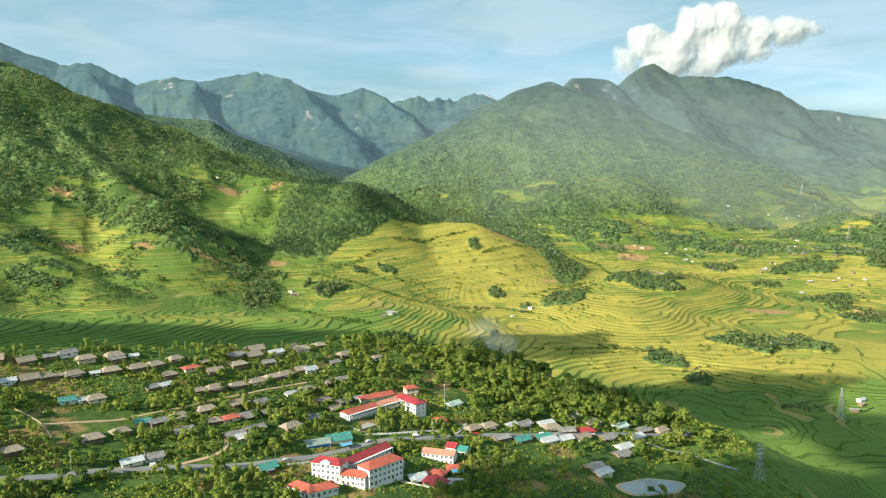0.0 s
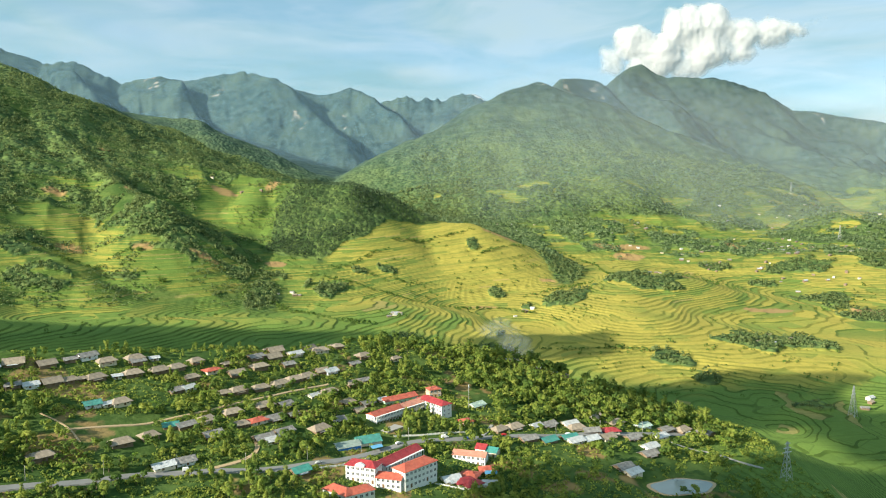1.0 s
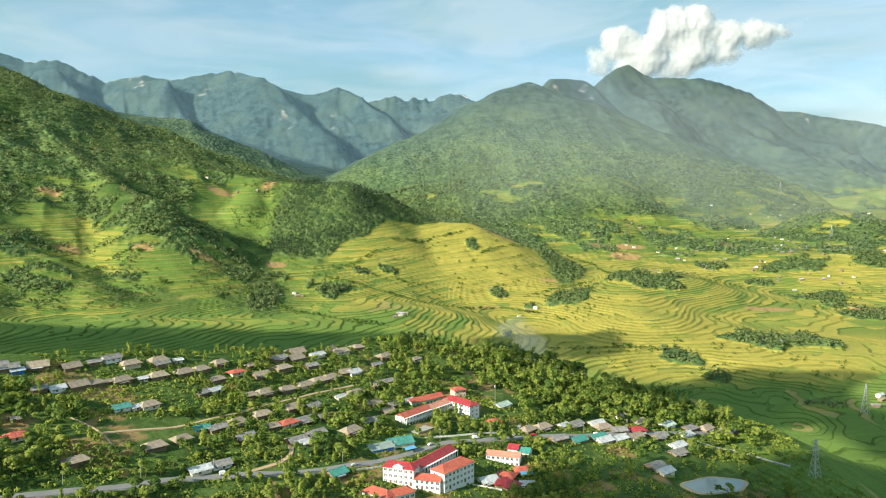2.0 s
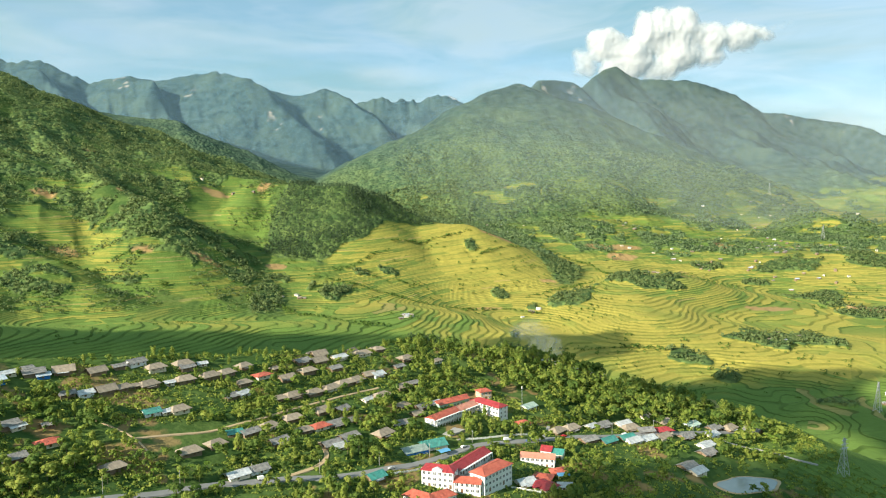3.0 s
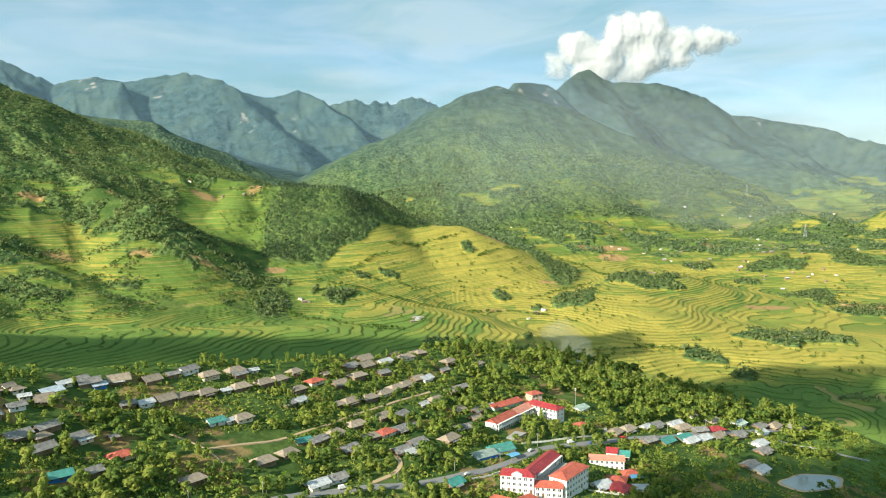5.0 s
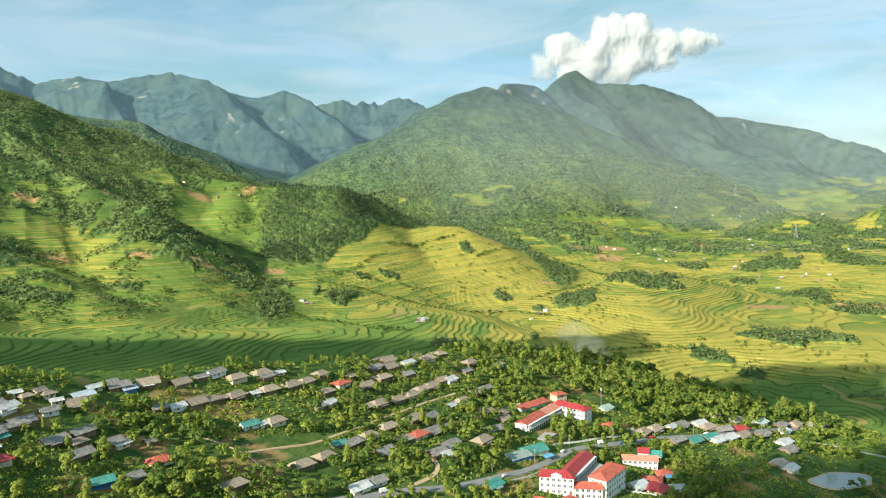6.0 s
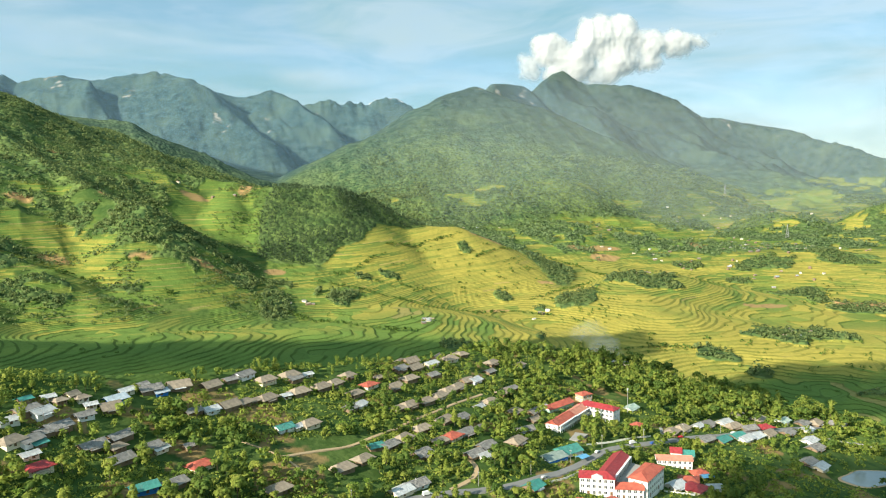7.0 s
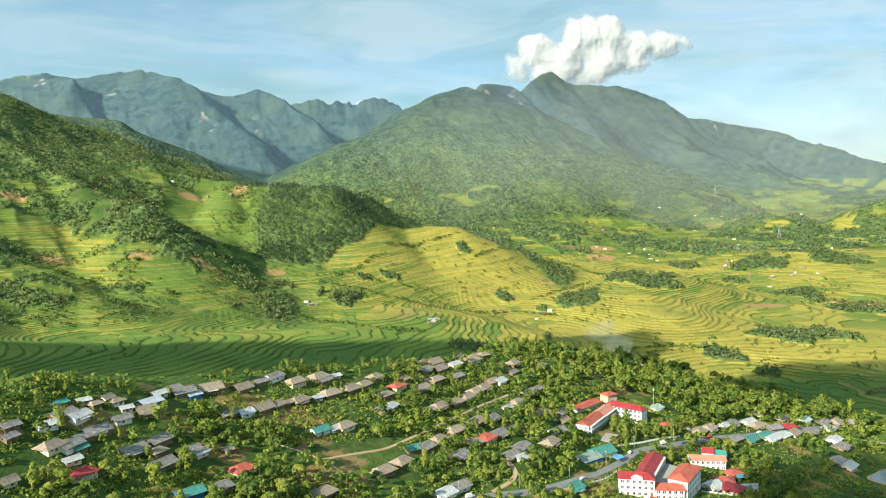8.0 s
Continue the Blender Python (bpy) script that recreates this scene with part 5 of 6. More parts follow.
# bushes and small trees over the clearings of the left slopes
bx, by = rng_far.uniform(-1000, -270, 20000), rng_far.uniform(980, 2000, 20000)
f, w = masks(bx, by)[:2]
k = (hills(bx, by) - valley_floor(bx, by) > 0) & (w < 0.6) & (fbm(bx, by, 60, 71, 3) > -0.25 + 0.45 * f)
scatter("hillside_bushes", "bushes and young trees on grassy hillside clearings", bx[k][:4200], by[k][:4200], 4.6, CANOPY, rng_far, 9, 0.6, 0.5)
# lone trees and bushes on the banks between the rice fields
lx, ly = rng_far.uniform(-450, 1000, 6000), rng_far.uniform(660, 1560, 6000)
k = (masks(lx, ly)[0] > 0.8) & (fbm(lx, ly, 110, 83, 3) + 0.5 * fbm(lx, ly, 26, 84, 2) > 0.30)
scatter("bank_bushes", "lone trees and bushes on the banks of rice fields", lx[k][:900], ly[k][:900], 4.2, LEAF_DARK, rng_far, 12, 0.6, 0.55)
# hedges along the streams and field edges
HEDGES = [[(-295, 1142), (-244, 1125), (-190, 1058), (-143, 1009), (-84, 972)], [(-200, 1245), (-144, 1231), (-90, 1208), (-37, 1184), (25, 1175), (76, 1151)],
          [(-173, 1292), (-125, 1331), (-94, 1368)], [(-71, 1410), (10, 1472), (96, 1515)], [(-66, 1311), (-49, 1271)], [(276, 1667), (352, 1530), (345, 1370)],
          [(103, 1419), (200, 1510)], [(153, 1251), (300, 1332)], [(127, 916), (212, 926), (267, 912)], [(-551, 1108), (-495, 1170), (-455, 1174)],
          [(36, 1186), (113, 1200), (155, 1141)]]
ex, ey = [], []
for line in HEDGES:
    c = smooth_line(line, 3.0)
    c = c[rng_far.random(len(c)) < 0.8]
    c = c + rng_far.normal(0, 2.0, c.shape)
    ex.append(c[:, 0]), ey.append(c[:, 1])
scatter("hedges", "dark shrubs along streams and field edges", np.concatenate(ex), np.concatenate(ey), 4.8, LEAF_DARK, rng_far, 14, 0.6, 0.5)
fx, fy = wooded(40000, 0, 1900, 1560, 2600)
k = hills(fx, fy) - valley_floor(fx, fy) < rng_far.uniform(40, 230, len(fx))
fx, fy = fx[k], fy[k]
scatter("valley_wood", "scattered woodland along the foot of the mountain", fx[:10000], fy[:10000], 9, CANOPY_FAR, rng_far, 7, 0.6, 0.5)


# ---- cumulus ----
def fringe_material(name="thin_vapour", size=90.0, least=0.0, most=0.5):
    """Thin vapour at a cloud's edge, full of holes."""
    n = Nodes(name)
    m = n.done((0.84, 0.84, 0.84), 1.0, None, 0.0)
    light, both, clear, thin = (n.t.nodes.new(k) for k in ("ShaderNodeBsdfTranslucent", "ShaderNodeMixShader", "ShaderNodeBsdfTransparent", "ShaderNodeMixShader"))
    light.inputs["Color"].default_value = (0.84, 0.84, 0.84, 1)
    both.inputs["Fac"].default_value = 0.5
    n.t.links.new(n.b.outputs[0], both.inputs[1]), n.t.links.new(light.outputs[0], both.inputs[2])
    n.put(n.span(n.noise(n.place(), size, 7.0, 0.6), 0.36, 0.66, least, most), thin.inputs["Fac"])
    n.t.links.new(clear.outputs[0], thin.inputs[1]), n.t.links.new(both.outputs[0], thin.inputs[2])
    n.t.links.new(thin.outputs[0], n.t.nodes["Material Output"].inputs["Surface"])
    return m


def cloud_material():
    n = Nodes("cloud")
    p = n.place()
    m = n.done((0.84, 0.84, 0.84), 1.0, n.bump(n.noise(p, 60.0, 4.0), 6.0, 0.15), 0.0)
    n.b.inputs["Subsurface Weight"].default_value, n.b.inputs["Subsurface Scale"].default_value = 1.0, 60.0
    n.b.inputs["Subsurface Radius"].default_value = (1, 1, 1)
    light, both = n.t.nodes.new("ShaderNodeBsdfTranslucent"), n.t.nodes.new("ShaderNodeMixShader")
    light.inputs["Color"].default_value = (0.84, 0.84, 0.84, 1)
    both.inputs["Fac"].default_value = 0.45
    n.t.links.new(n.b.outputs[0], both.inputs[1]), n.t.links.new(light.outputs[0], both.inputs[2])
    n.t.links.new(both.outputs[0], n.t.nodes["Material Output"].inputs["Surface"])
    return m


# THIN lets part of the sun through the unseen shading clouds
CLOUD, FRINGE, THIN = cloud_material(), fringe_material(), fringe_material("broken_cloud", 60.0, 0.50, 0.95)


def soft_material(name, colour, size, most, ragged=1.1, soft=0.62):
    """Vapour that thins out where its body is shallow, with ragged edges."""
    n = Nodes(name)
    p = n.place()
    m = n.done(colour, 1.0, n.bump(n.noise(p, size * 0.5, 5.0), size * 0.06, 0.3), 0.0)
    light, both, clear, thin = (n.t.nodes.new(k) for k in ("ShaderNodeBsdfTranslucent", "ShaderNodeMixShader", "ShaderNodeBsdfTransparent", "ShaderNodeMixShader"))
    light.inputs["Color"].default_value = (*colour, 1)
    both.inputs["Fac"].default_value = 0.5
    n.t.links.new(n.b.outputs[0], both.inputs[1]), n.t.links.new(light.outputs[0], both.inputs[2])
    body = n.calc("ADD", n.attr("depth"), n.calc("MULTIPLY", n.calc("SUBTRACT", n.noise(p, size, 7.0, 0.62), 0.5), ragged))
    n.put(n.span(n.calc("MINIMUM", body, n.calc("MULTIPLY", n.attr("depth"), 6.0)), 0.02, soft, 0.0, most), thin.inputs["Fac"])
    n.t.links.new(clear.outputs[0], thin.inputs[1]), n.t.links.new(both.outputs[0], thin.inputs[2])
    n.t.links.new(thin.outputs[0], n.t.nodes["Material Output"].inputs["Surface"])
    return m


def soft_body(name, label, category, y, lobes, step, material, relief=0.35):
    """A closed body of vapour along x, deep in the middle of its lobes (x, z, rx, rz, depth) and thin at its rim."""
    x0, x1 = min(q[0] - 1.3 * q[2] for q in lobes), max(q[0] + 1.3 * q[2] for q in lobes)
    z0, z1 = min(q[1] - 1.3 * q[3] for q in lobes), max(q[1] + 1.3 * q[3] for q in lobes)
    x, z = np.meshgrid(np.arange(x0, x1, step), np.arange(z0, z1, step))
    big = max(q[4] for q in lobes)
    px, pz = x + 3 * step * fbm(x, z, 14 * step, 51, 4), z + 3 * step * fbm(x, z, 14 * step, 52, 4)
    deep = np.zeros(x.shape)
    for lx, lz, rx, rz, depth in lobes:
        deep += (depth * np.clip(1.25 - ((px - lx) / rx) ** 2 - ((pz - lz) / rz) ** 2, 0, None) ** 0.8) ** 3
    deep = deep ** (1 / 3)
    deep = deep * (1 + relief * (folds(x, z, 16 * step, 53, 4) - 0.6) * 2)
    rows, cols = x.shape
    front, back = np.stack([x, y - deep, z], -1).reshape(-1, 3), np.stack([x, y + 0.6 * deep, z], -1).reshape(-1, 3)
    i, j = np.meshgrid(np.arange(rows - 1), np.arange(cols - 1), indexing="ij")
    q = np.stack([i * cols + j, i * cols + j + 1, (i + 1) * cols + j + 1, (i + 1) * cols + j], -1).reshape(-1, 4)
    q = q[deep.ravel()[q].max(1) > 0]
    me = bpy.data.meshes.new(name)
    me.from_pydata(np.concatenate([front, back]).tolist(), [], np.concatenate([q, q[:, ::-1] + rows * cols]).tolist())
    me.polygons.foreach_set("use_smooth", np.ones(len(me.polygons), bool))
    me.attributes.new("depth", "FLOAT", "POINT").data.foreach_set("value", np.tile(deep.ravel() / big, 2).astype(np.float32))
    me.materials.append(material)
    return tagged(new(name, me), label, category, kind="" if category == "cloud" else "stuff")


def cloud(label, lobes, detail=4, shells=(1.12,), vapour=None):
    """Billowing heaps of vapour; lobes are (x, y, z, rx, ry, rz)."""
    bm = bmesh.new()
    bmesh.ops.create_icosphere(bm, subdivisions=detail, radius=1.0)
    ball = np.array([v.co for v in bm.verts])
    tris = np.array([[v.index for v in f.verts] for f in bm.faces])
    bm.free()
    verts, faces = [], []
    for k, (x, y, z, rx, ry, rz) in enumerate(lobes):
        p = ball * (rx, ry, rz) + (x, y, z)
        grow = np.zeros(len(p))
        for size, amp in ((1.1, 0.45), (0.5, 0.22), (0.22, 0.08), (0.1, 0.03)):
            f = 1 / (size * (rx + rz) * 0.5)
            grow += amp * np.array([2.4 * abs(noise.noise(Vector(q) * f)) - 0.45 for q in p])
        verts.append(ball * (rx, ry, rz) * (0.86 + 0.5 * grow)[:, None] + (x, y, z))
        faces.append(tris + k * len(ball))
    me = bpy.data.meshes.new("cloud")
    me.from_pydata(np.concatenate(verts).tolist(), [], np.concatenate(faces).tolist())
    me.polygons.foreach_set("use_smooth", np.ones(len(me.polygons), bool))
    me.materials.append(vapour or CLOUD)
    heap = tagged(new("cloud", me), label, "cloud", "cumulus clouds")
    for k, grow in enumerate(shells):
        shell = [q * 1.0 for q in verts]
        for i, (x, y, z, rx, ry, rz) in enumerate(lobes):
            shell[i] = (verts[i] - (x, y, z)) * grow + (x, y, z)
        me = bpy.data.meshes.new("fringe")
        me.from_pydata(np.concatenate(shell).tolist(), [], np.concatenate(faces).tolist())
        me.polygons.foreach_set("use_smooth", np.ones(len(me.polygons), bool))
        me.materials.append(FRINGE)
        ob = new("fringe", me)
        ob.parent = heap
    return heap


SOFT_WHITE = soft_material("soft_white_cloud", (0.78, 0.79, 0.80), 100.0, 0.97, 0.9, 0.85)
soft_body("cloud", "white cumulus rising behind the mountain peak", "cloud", 4700, [
    (1262, 896, 93, 87, 30), (1395, 1002, 120, 112, 50), (1566, 928, 138, 131, 60), (1697, 1090, 152, 138, 66), (1753, 1170, 95, 80, 40), (1881, 1105, 145, 127, 64), (1470, 850, 130, 90, 40),
    (1860, 950, 152, 116, 60), (2083, 1054, 138, 105, 55), (2270, 1050, 140, 95, 44), (2390, 1080, 130, 70, 32), (2416, 1091, 110, 45, 18), (2067, 940, 120, 75, 34), (2550, 1126, 100, 30, 10), (1740, 850, 170, 90, 40)], 9, SOFT_WHITE, 0.22)
cloud("small white cumulus behind the far crags", [(313, 4700, 640, 95, 50, 42), (385, 4700, 632, 60, 40, 36), (245, 4700, 632, 55, 40, 28)], 3)
# unseen cumulus added over the valley behind the camera, to shade the paddies
cloud("unseen white cumulus placed to shade the paddies", [(-939, -219, 702, 120, 70, 40), (-1059, -139, 702, 80, 50, 40), (-849, -293, 702, 105, 80, 45), (-1209, -419, 702, 95, 42, 35), (-1079, -359, 702, 85, 60, 40), (-1105, -115, 702, 70, 45, 30), (-985, -58, 702, 80, 30, 24), (-1066, -60, 702, 75, 50, 36), (-1110, -355, 702, 75, 50, 36), (-1226, -362, 702, 62, 36, 24), (-1160, -78, 702, 58, 30, 22)], 3, (), THIN)
cloud("unseen white cumulus placed to shade the paddies", [(-1679, 1, 742, 160, 75, 45), (-1519, 25, 740, 110, 65, 40), (-1275, 60, 742, 95, 60, 34), (-1870, 25, 742, 120, 55, 36)], 3, (), THIN)


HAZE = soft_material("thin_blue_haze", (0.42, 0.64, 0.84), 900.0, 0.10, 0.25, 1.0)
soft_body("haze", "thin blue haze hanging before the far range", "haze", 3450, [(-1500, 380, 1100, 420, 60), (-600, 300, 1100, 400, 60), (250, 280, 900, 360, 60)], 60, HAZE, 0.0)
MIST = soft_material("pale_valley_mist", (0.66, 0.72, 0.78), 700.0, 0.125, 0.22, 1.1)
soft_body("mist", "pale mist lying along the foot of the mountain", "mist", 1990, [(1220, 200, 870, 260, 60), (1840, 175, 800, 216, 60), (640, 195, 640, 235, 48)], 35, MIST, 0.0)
SMOKE = soft_material("blue_wood_smoke", (0.66, 0.70, 0.74), 12.0, 0.11, 0.8, 1.1)
soft_body("smoke", "thin blue smoke drifting up from behind the village", "smoke", 735, [(78, -58, 10, 14, 5), (80, -44, 13, 14, 6), (70, -28, 17, 13, 7), (52, -14, 22, 12, 6)], 1.4, SMOKE, 0.1)


# ---- pylons ----
def pylon(x, y, height, turn=20):
    """A lattice transmission tower with three pairs of arms."""
    tower = new("pylon")
    tagged(tower, "grey steel lattice transmission tower above the fields", "pylon", "pylons")
    at_rest(tower, x, y, turn)
    half = lambda t: height * (0.10 * (1 - t) ** 1.3 + 0.014)

    def bar(bm, p, q, r):
        axis = (q - p).normalized()
        u = axis.orthogonal().normalized()
        w = axis.cross(u)
        a, b = ([bm.verts.new(c + (u * i + w * j) * r) for i, j in ((-1, -1), (1, -1), (1, 1), (-1, 1))] for c in (p, q))
        for k in range(4):
            bm.faces.new((a[k], a[(k + 1) % 4], b[(k + 1) % 4], b[k]))

    corner = lambda t, k: Vector(((1, 1, -1, -1)[k] * half(t), (1, -1, -1, 1)[k] * half(t), height * t))
    levels = [0, 0.2, 0.38, 0.53, 0.66, 0.77, 0.86, 0.93, 1.0]
    for k in range(4):
        bm = bmesh.new()
        for a, b in zip(levels, levels[1:]):
            bar(bm, corner(a, k) - Vector((0, 0, 3 if a == 0 else 0)), corner(b, k), height * 0.0046)
        part("leg", bm, STEEL, tower)
        bm = bmesh.new()
        for a, b in zip(levels, levels[1:]):
            bar(bm, corner(a, k), corner(b, (k + 1) % 4), height * 0.0026)
            bar(bm, corner(a, (k + 1) % 4), corner(b, k), height * 0.0026)
        part("bracing", bm, STEEL, tower)
    for t in (0.72, 0.83, 0.94):
        reach = height * (0.17 - 0.06 * (t - 0.72) / 0.22)
        for s in (-1, 1):
            bm = bmesh.new()
            tip = [bm.verts.new((s * reach, yy * 0.1, height * t)) for yy in (-1, 1)]
            root = [bm.verts.new(q) for q in ((0, -half(t), height * t), (0, half(t), height * t), (0, 0, height * (t + 0.035)))]
            bm.faces.new((root[0], root[1], tip[1], tip[0])), bm.faces.new((root[1], root[2], tip[1])), bm.faces.new((root[2], root[0], tip[0])), bm.faces.new((root[2], tip[0], tip[1]))
            part("arm", bm, STEEL, tower)
    return tower


pylon(222, 486, 27)
pylon(395, 690, 30, 35)
pylon(1190, 2330, 42, 60)
pylon(1010, 1750, 38, 60)


# ---- the fish pond below the village ----
def pond(x, y, rx, ry, z):
    n = Nodes("pond_water")
    water = n.done(n.mix(n.noise(n.place(), 9.0), (0.20, 0.235, 0.24), (0.29, 0.33, 0.33)), 0.18, n.bump(n.noise(n.place(), 0.8), 0.02, 0.3), 0.5)
    for name, label, grow, lift, mat, kind in (("pond_bank", "bare earth bank round the pond", 1.12, 0.12, DIRT, "bank"), ("water", "pale grey fish pond", 1.0, 0.25, water, "pond")):
        bm = bmesh.new()
        ring = []
        for k in range(48):
            a = k / 48 * math.tau
            w = grow * (1 + 0.10 * math.sin(2 * a + 0.6) + 0.06 * math.sin(5 * a))
            ring.append((x + math.cos(a) * rx * w, y + math.sin(a) * ry * w, z + lift))
        slab(bm, ring, 3.0)
        me = bpy.data.meshes.new(name)
        bm.to_mesh(me)
        bm.free()
        me.materials.append(mat)
        tagged(new(name, me), label, kind, kind="structure")


pond(140, 461, 19, 12.5, height_at(140, 461))


# ---- far hamlets across the valley: small houses a long way off ----
def far_house(x, y, turn, roof, wall, scale):
    house = new("far_house")
    tagged(house, "small distant house with a pale roof among fields", "house", "houses across the valley")
    house.matrix_world = pose(x, y, height_at(x, y), 0, 0, turn) @ Matrix.Diagonal((scale, scale, scale, 1))
    piece("wall", ("far_wall", wall.name), lambda bm: gable_body(bm, 5, 3.4, -3, 3.4, 1.6), wall, house, pose(0, 0, 0))
    piece("roof", ("far_roof", roof), lambda bm: gable_roof(bm, 5, 3.4, 3.4, 1.6, 0.7, 0.2), ROOFS[roof], house, pose(0, 0, 0))


rng_hamlet = random.Random(3)
HAMLETS = [(620, 1560, 200, 150, 16), (880, 1700, 220, 150, 22), (1050, 2000, 280, 180, 26), (780, 1420, 120, 70, 10), (420, 1380, 45, 25, 6), (455, 955, 32, 25, 5), (430, 722, 25, 14, 4),
           (-60, 1035, 30, 16, 8), (-230, 1165, 26, 14, 4), (70, 690, 30, 18, 9), (300, 1900, 160, 120, 7), (150, 1165, 40, 20, 4), (-420, 1650, 60, 40, 3), (1300, 2250, 200, 120, 12), (760, 1640, 260, 130, 18), (1000, 1600, 180, 120, 14), (560, 1850, 160, 90, 10), (105, 672, 26, 14, 7)]
for hx0, hy0, rx, ry, count in HAMLETS:
    for k in range(count):
        far_house(hx0 + rng_hamlet.gauss(0, 0.5) * rx, hy0 + rng_hamlet.gauss(0, 0.5) * ry, rng_hamlet.uniform(-40, 60), rng_hamlet.choice("wbgttg"), rng_hamlet.choice((CREAM, BOARDS, BOARDS)),
                  rng_hamlet.uniform(0.5, 0.82))


# ---- small things along the road and round the schools ----
def rod(bm, p, q, r, sides=6):
    axis = (q - p).normalized()
    u = axis.orthogonal().normalized()
    w = axis.cross(u)
    a, b = ([bm.verts.new(c + (u * math.cos(k * math.tau / sides) + w * math.sin(k * math.tau / sides)) * s) for k in range(sides)] for c, s in ((p, r), (q, r * 0.7)))
    for k in range(sides):
        bm.faces.new((a[k], a[(k + 1) % sides], b[(k + 1) % sides], b[k]))
    bm.faces.new(b)


def utility_pole(x, y, turn, height=8.5):
    pole = new("utility_pole")
    tagged(pole, "grey concrete utility pole beside the road", "pole", "utility poles")
    at_rest(pole, x, y, turn)
    bm = bmesh.new()
    rod(bm, Vector((0, 0, -1.5)), Vector((0, 0, height)), 0.17)
    part("shaft", bm, CONCRETE, pole)
    bm = bmesh.new()
    box(bm, -0.9, 0.9, -0.06, 0.06, height - 0.8, height - 0.65)
    part("crossarm", bm, STEEL, pole)
    for s in (-0.75, 0.0, 0.75):
        bm = bmesh.new()
        rod(bm, Vector((s, 0, height - 0.64)), Vector((s, 0, height - 0.35)), 0.06)
        part("insulator", bm, WHITE, pole)


route = smooth_line(MAIN_ROAD, 2.5)
for i in range(12, len(route) - 6, 15):
    d = route[i + 1] - route[i - 1]
    d = d / np.linalg.norm(d)
    utility_pole(route[i][0] - d[1] * 4.2, route[i][1] + d[0] * 4.2, math.degrees(math.atan2(d[1], d[0])) + 90)


def mast(x, y, height):
    tower = new("radio_mast")
    tagged(tower, "slim pale radio mast rising above the trees", "mast")
    at_rest(tower, x, y, 10)
    bm = bmesh.new()
    rod(bm, Vector((0, 0, -1)), Vector((0, 0, height)), 0.22)
    part("pole", bm, STEEL, tower)
    for k in range(3):
        bm = bmesh.new()
        a = k * 2.094
        box(bm, math.cos(a) * 0.45 - 0.12, math.cos(a) * 0.45 + 0.12, math.sin(a) * 0.45 - 0.12, math.sin(a) * 0.45 + 0.12, height - 2.2, height - 0.3)
        part("antenna_panel", bm, WHITE, tower)


mast(9, 548, 19)

PAINTS = {name: plain(f"{name}_car_paint", c, c, 1.0, 0.35, 0.5) for name, c in (("white", (0.75, 0.75, 0.74)), ("silver", (0.45, 0.46, 0.47)), ("red", (0.42, 0.03, 0.03)), ("blue", (0.04, 0.10, 0.35)))}
RUBBER = plain("rubber", (0.02, 0.02, 0.02), (0.035, 0.035, 0.035), 0.3)


def parked_car(x, y, turn, paint, van=False):
    car = new("van" if van else "car")
    tagged(car, f"{paint} {'delivery van' if van else 'car'} parked on the asphalt", "van" if van else "car", "parked vehicles")
    at_rest(car, x, y, turn)
    car.matrix_world = Matrix.Translation((0, 0, 0.42)) @ car.matrix_world
    l, w, h = (2.6, 0.95, 2.2) if van else (2.1, 0.88, 1.45)
    bm = bmesh.new()
    prof = [(-l, 0.35), (l, 0.35), (l, 0.8), (l * 0.55, 0.95), (l * 0.25, h), (-l * (0.98 if van else 0.6), h), (-l, 0.95)]
    a, b = ([bm.verts.new((px, s * w * (0.86 if pz > 1.0 else 1.0), pz)) for px, pz in prof] for s in (-1, 1))
    bm.faces.new(a), bm.faces.new(b[::-1])
    for k in range(len(prof)):
        j = (k + 1) % len(prof)
        bm.faces.new((a[j], a[k], b[k], b[j]))
    bmesh.ops.recalc_face_normals(bm, faces=bm.faces)
    bmesh.ops.bevel(bm, geom=bm.edges[:], offset=0.07, segments=1, affect="EDGES")
    part("body", bm, PAINTS[paint], car)
    bm = bmesh.new()
    slab(bm, [(l * 0.27, -w * 0.74, h - 0.06), (l * 0.27, w * 0.74, h - 0.06), (l * 0.57, w * 0.8, 1.0), (l * 0.57, -w * 0.8, 1.0)][::-1], -0.04)
    part("windscreen", bm, GLASS, car)
    for sx in (-0.6, 0.62):
        for sy in (-1, 1):
            def make(bm):
                bmesh.ops.create_cone(bm, cap_ends=True, segments=14, radius1=0.36, radius2=0.36, depth=0.22)
            piece("wheel", "car_wheel", make, RUBBER, car, pose(sx * l, sy * (w - 0.02), 0.34, 90, 0, 0))


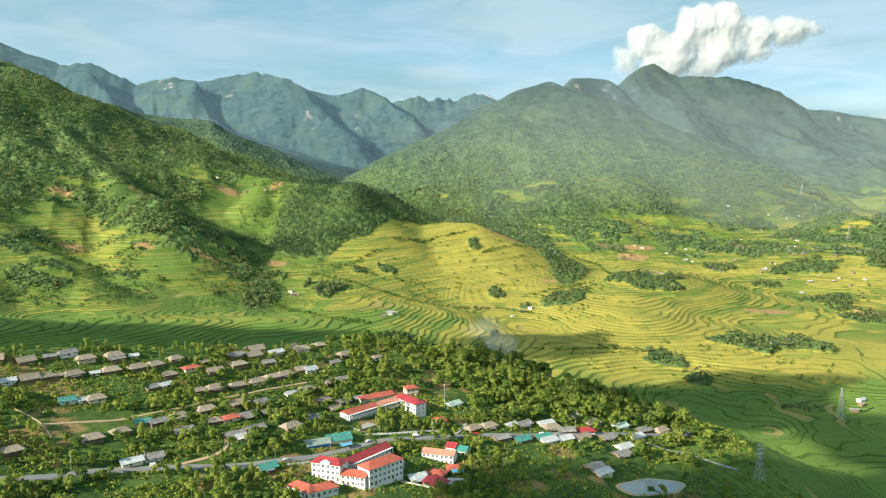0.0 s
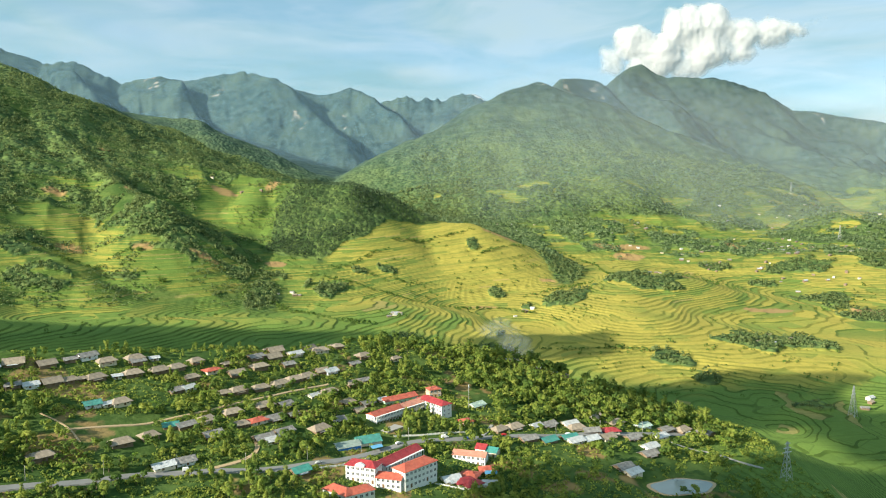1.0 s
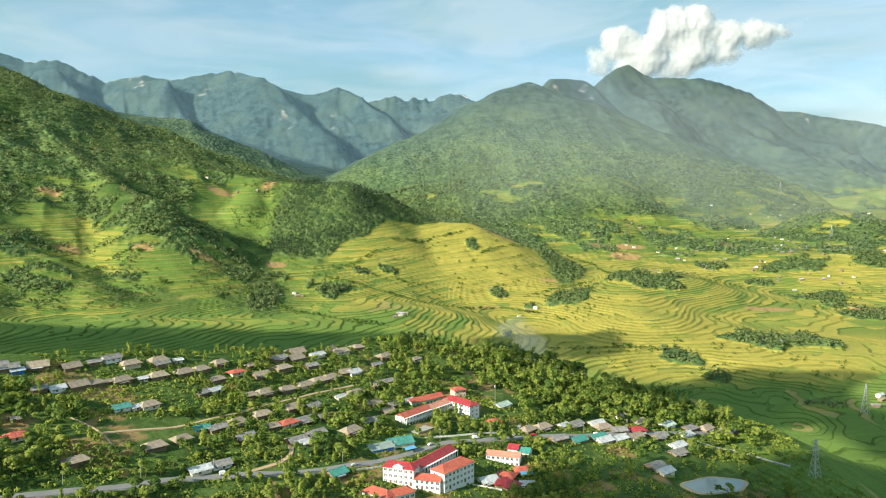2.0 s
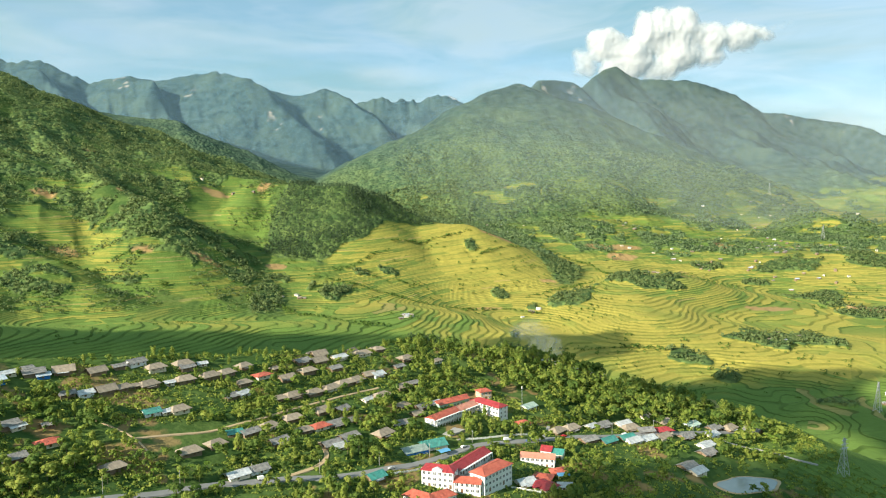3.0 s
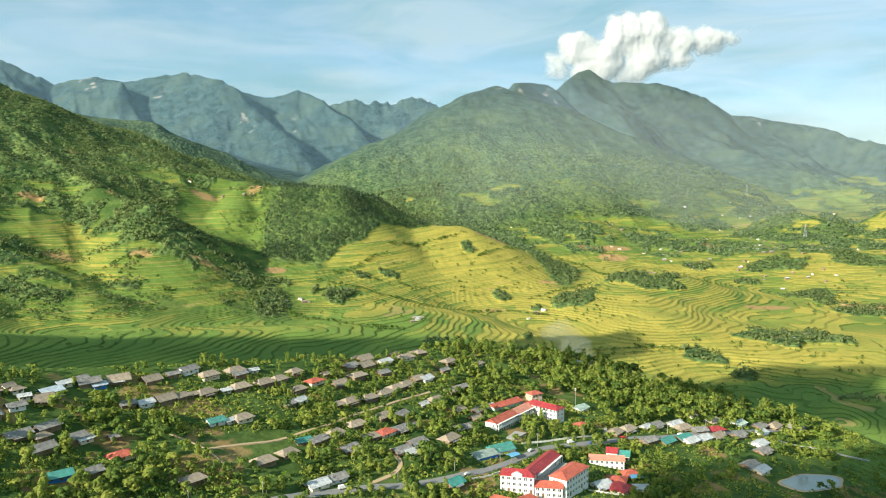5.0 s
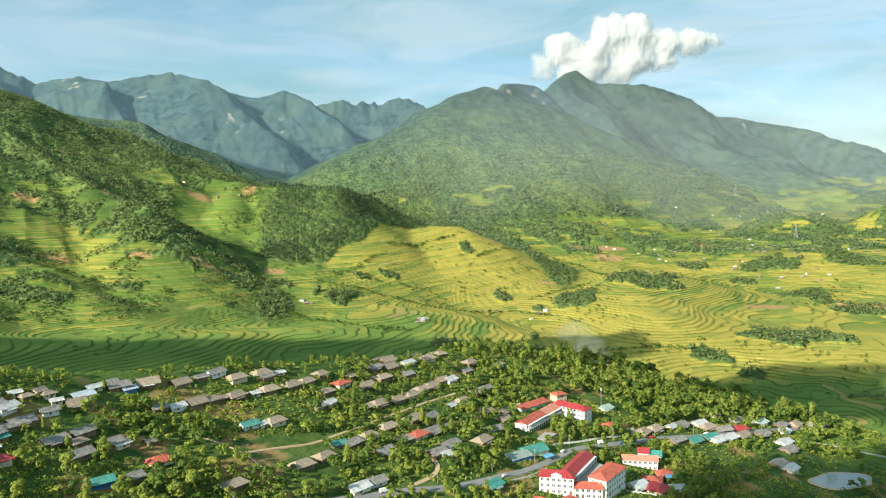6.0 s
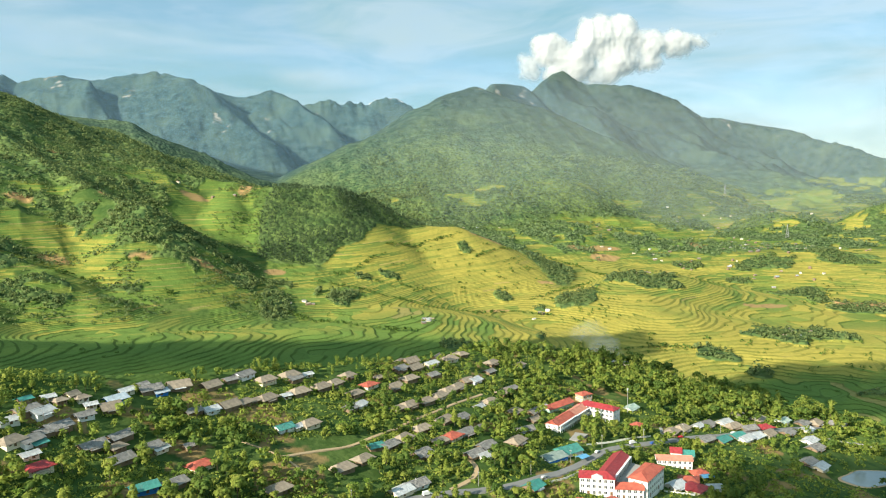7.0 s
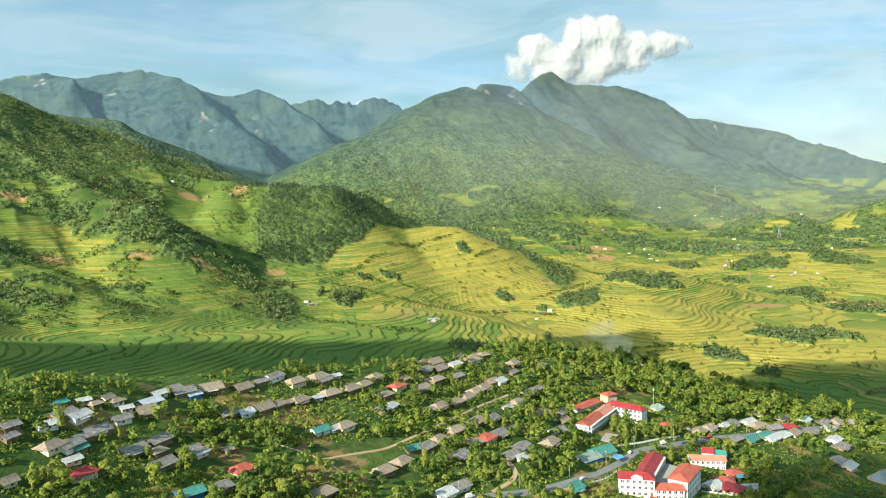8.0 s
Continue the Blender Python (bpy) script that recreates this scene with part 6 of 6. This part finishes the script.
for k, (i, side, paint, van) in enumerate(((44, 1.2, "white", True), (74, -1.5, "silver", False), (98, 1.3, "white", False), (112, 2.0, "white", True), (118, -1.6, "blue", False), (130, 1.4, "red", False), (150, -1.3, "white", True))):
    d = route[i + 1] - route[i - 1]
    d = d / np.linalg.norm(d)
    parked_car(route[i][0] - d[1] * side, route[i][1] + d[0] * side, math.degrees(math.atan2(d[1], d[0])), paint, van)


def boundary_wall(points, height=1.3):
    wall = new("boundary_wall")
    tagged(wall, "low white plastered boundary wall with posts", "wall", "boundary walls")
    c = smooth_line(points, 3.0)
    for p, q in zip(c, c[1:]):
        z = min(height_at(*p), height_at(*q))
        length, turn = math.hypot(*(q - p)), math.degrees(math.atan2(q[1] - p[1], q[0] - p[0]))
        piece("panel", ("wall_panel", round(length, 1)), lambda bm: box(bm, 0.15, length - 0.15, -0.07, 0.07, -1.5, height), WHITE, wall, pose(p[0], p[1], z, 0, 0, turn))
        piece("post", "wall_post", lambda bm: box(bm, -0.16, 0.16, -0.16, 0.16, -1.5, height + 0.3), CREAM, wall, pose(p[0], p[1], z, 0, 0, turn))


boundary_wall([(-46, 491), (-36, 493), (-26, 497), (-10, 503), (8, 509)])
boundary_wall([(-96, 436), (-84, 441), (-70, 450), (-58, 459)])
boundary_wall([(-20, 436), (-10, 432), (0, 432)])


def tent(x, y, turn):
    shelter = new("tarpaulin_shelter")
    tagged(shelter, "bright blue tarpaulin shelter between small roofs", "shelter")
    at_rest(shelter, x, y, turn)
    bm = bmesh.new()
    gable_roof(bm, 3.6, 2.6, 2.6, 0.7, 0.3, 0.05)
    part("tarpaulin", bm, plain("blue_tarpaulin", (0.10, 0.30, 0.52), (0.16, 0.40, 0.62), 1.0, 0.5), shelter)
    for px in (-3.5, 3.5):
        for py in (-2.5, 2.5):
            bm = bmesh.new()
            rod(bm, Vector((px, py, -1.5)), Vector((px, py, 2.65)), 0.06)
            part("post", bm, STEEL, shelter)


tent(14.9, 449.7, 0)
tent(-57, 470, 30)
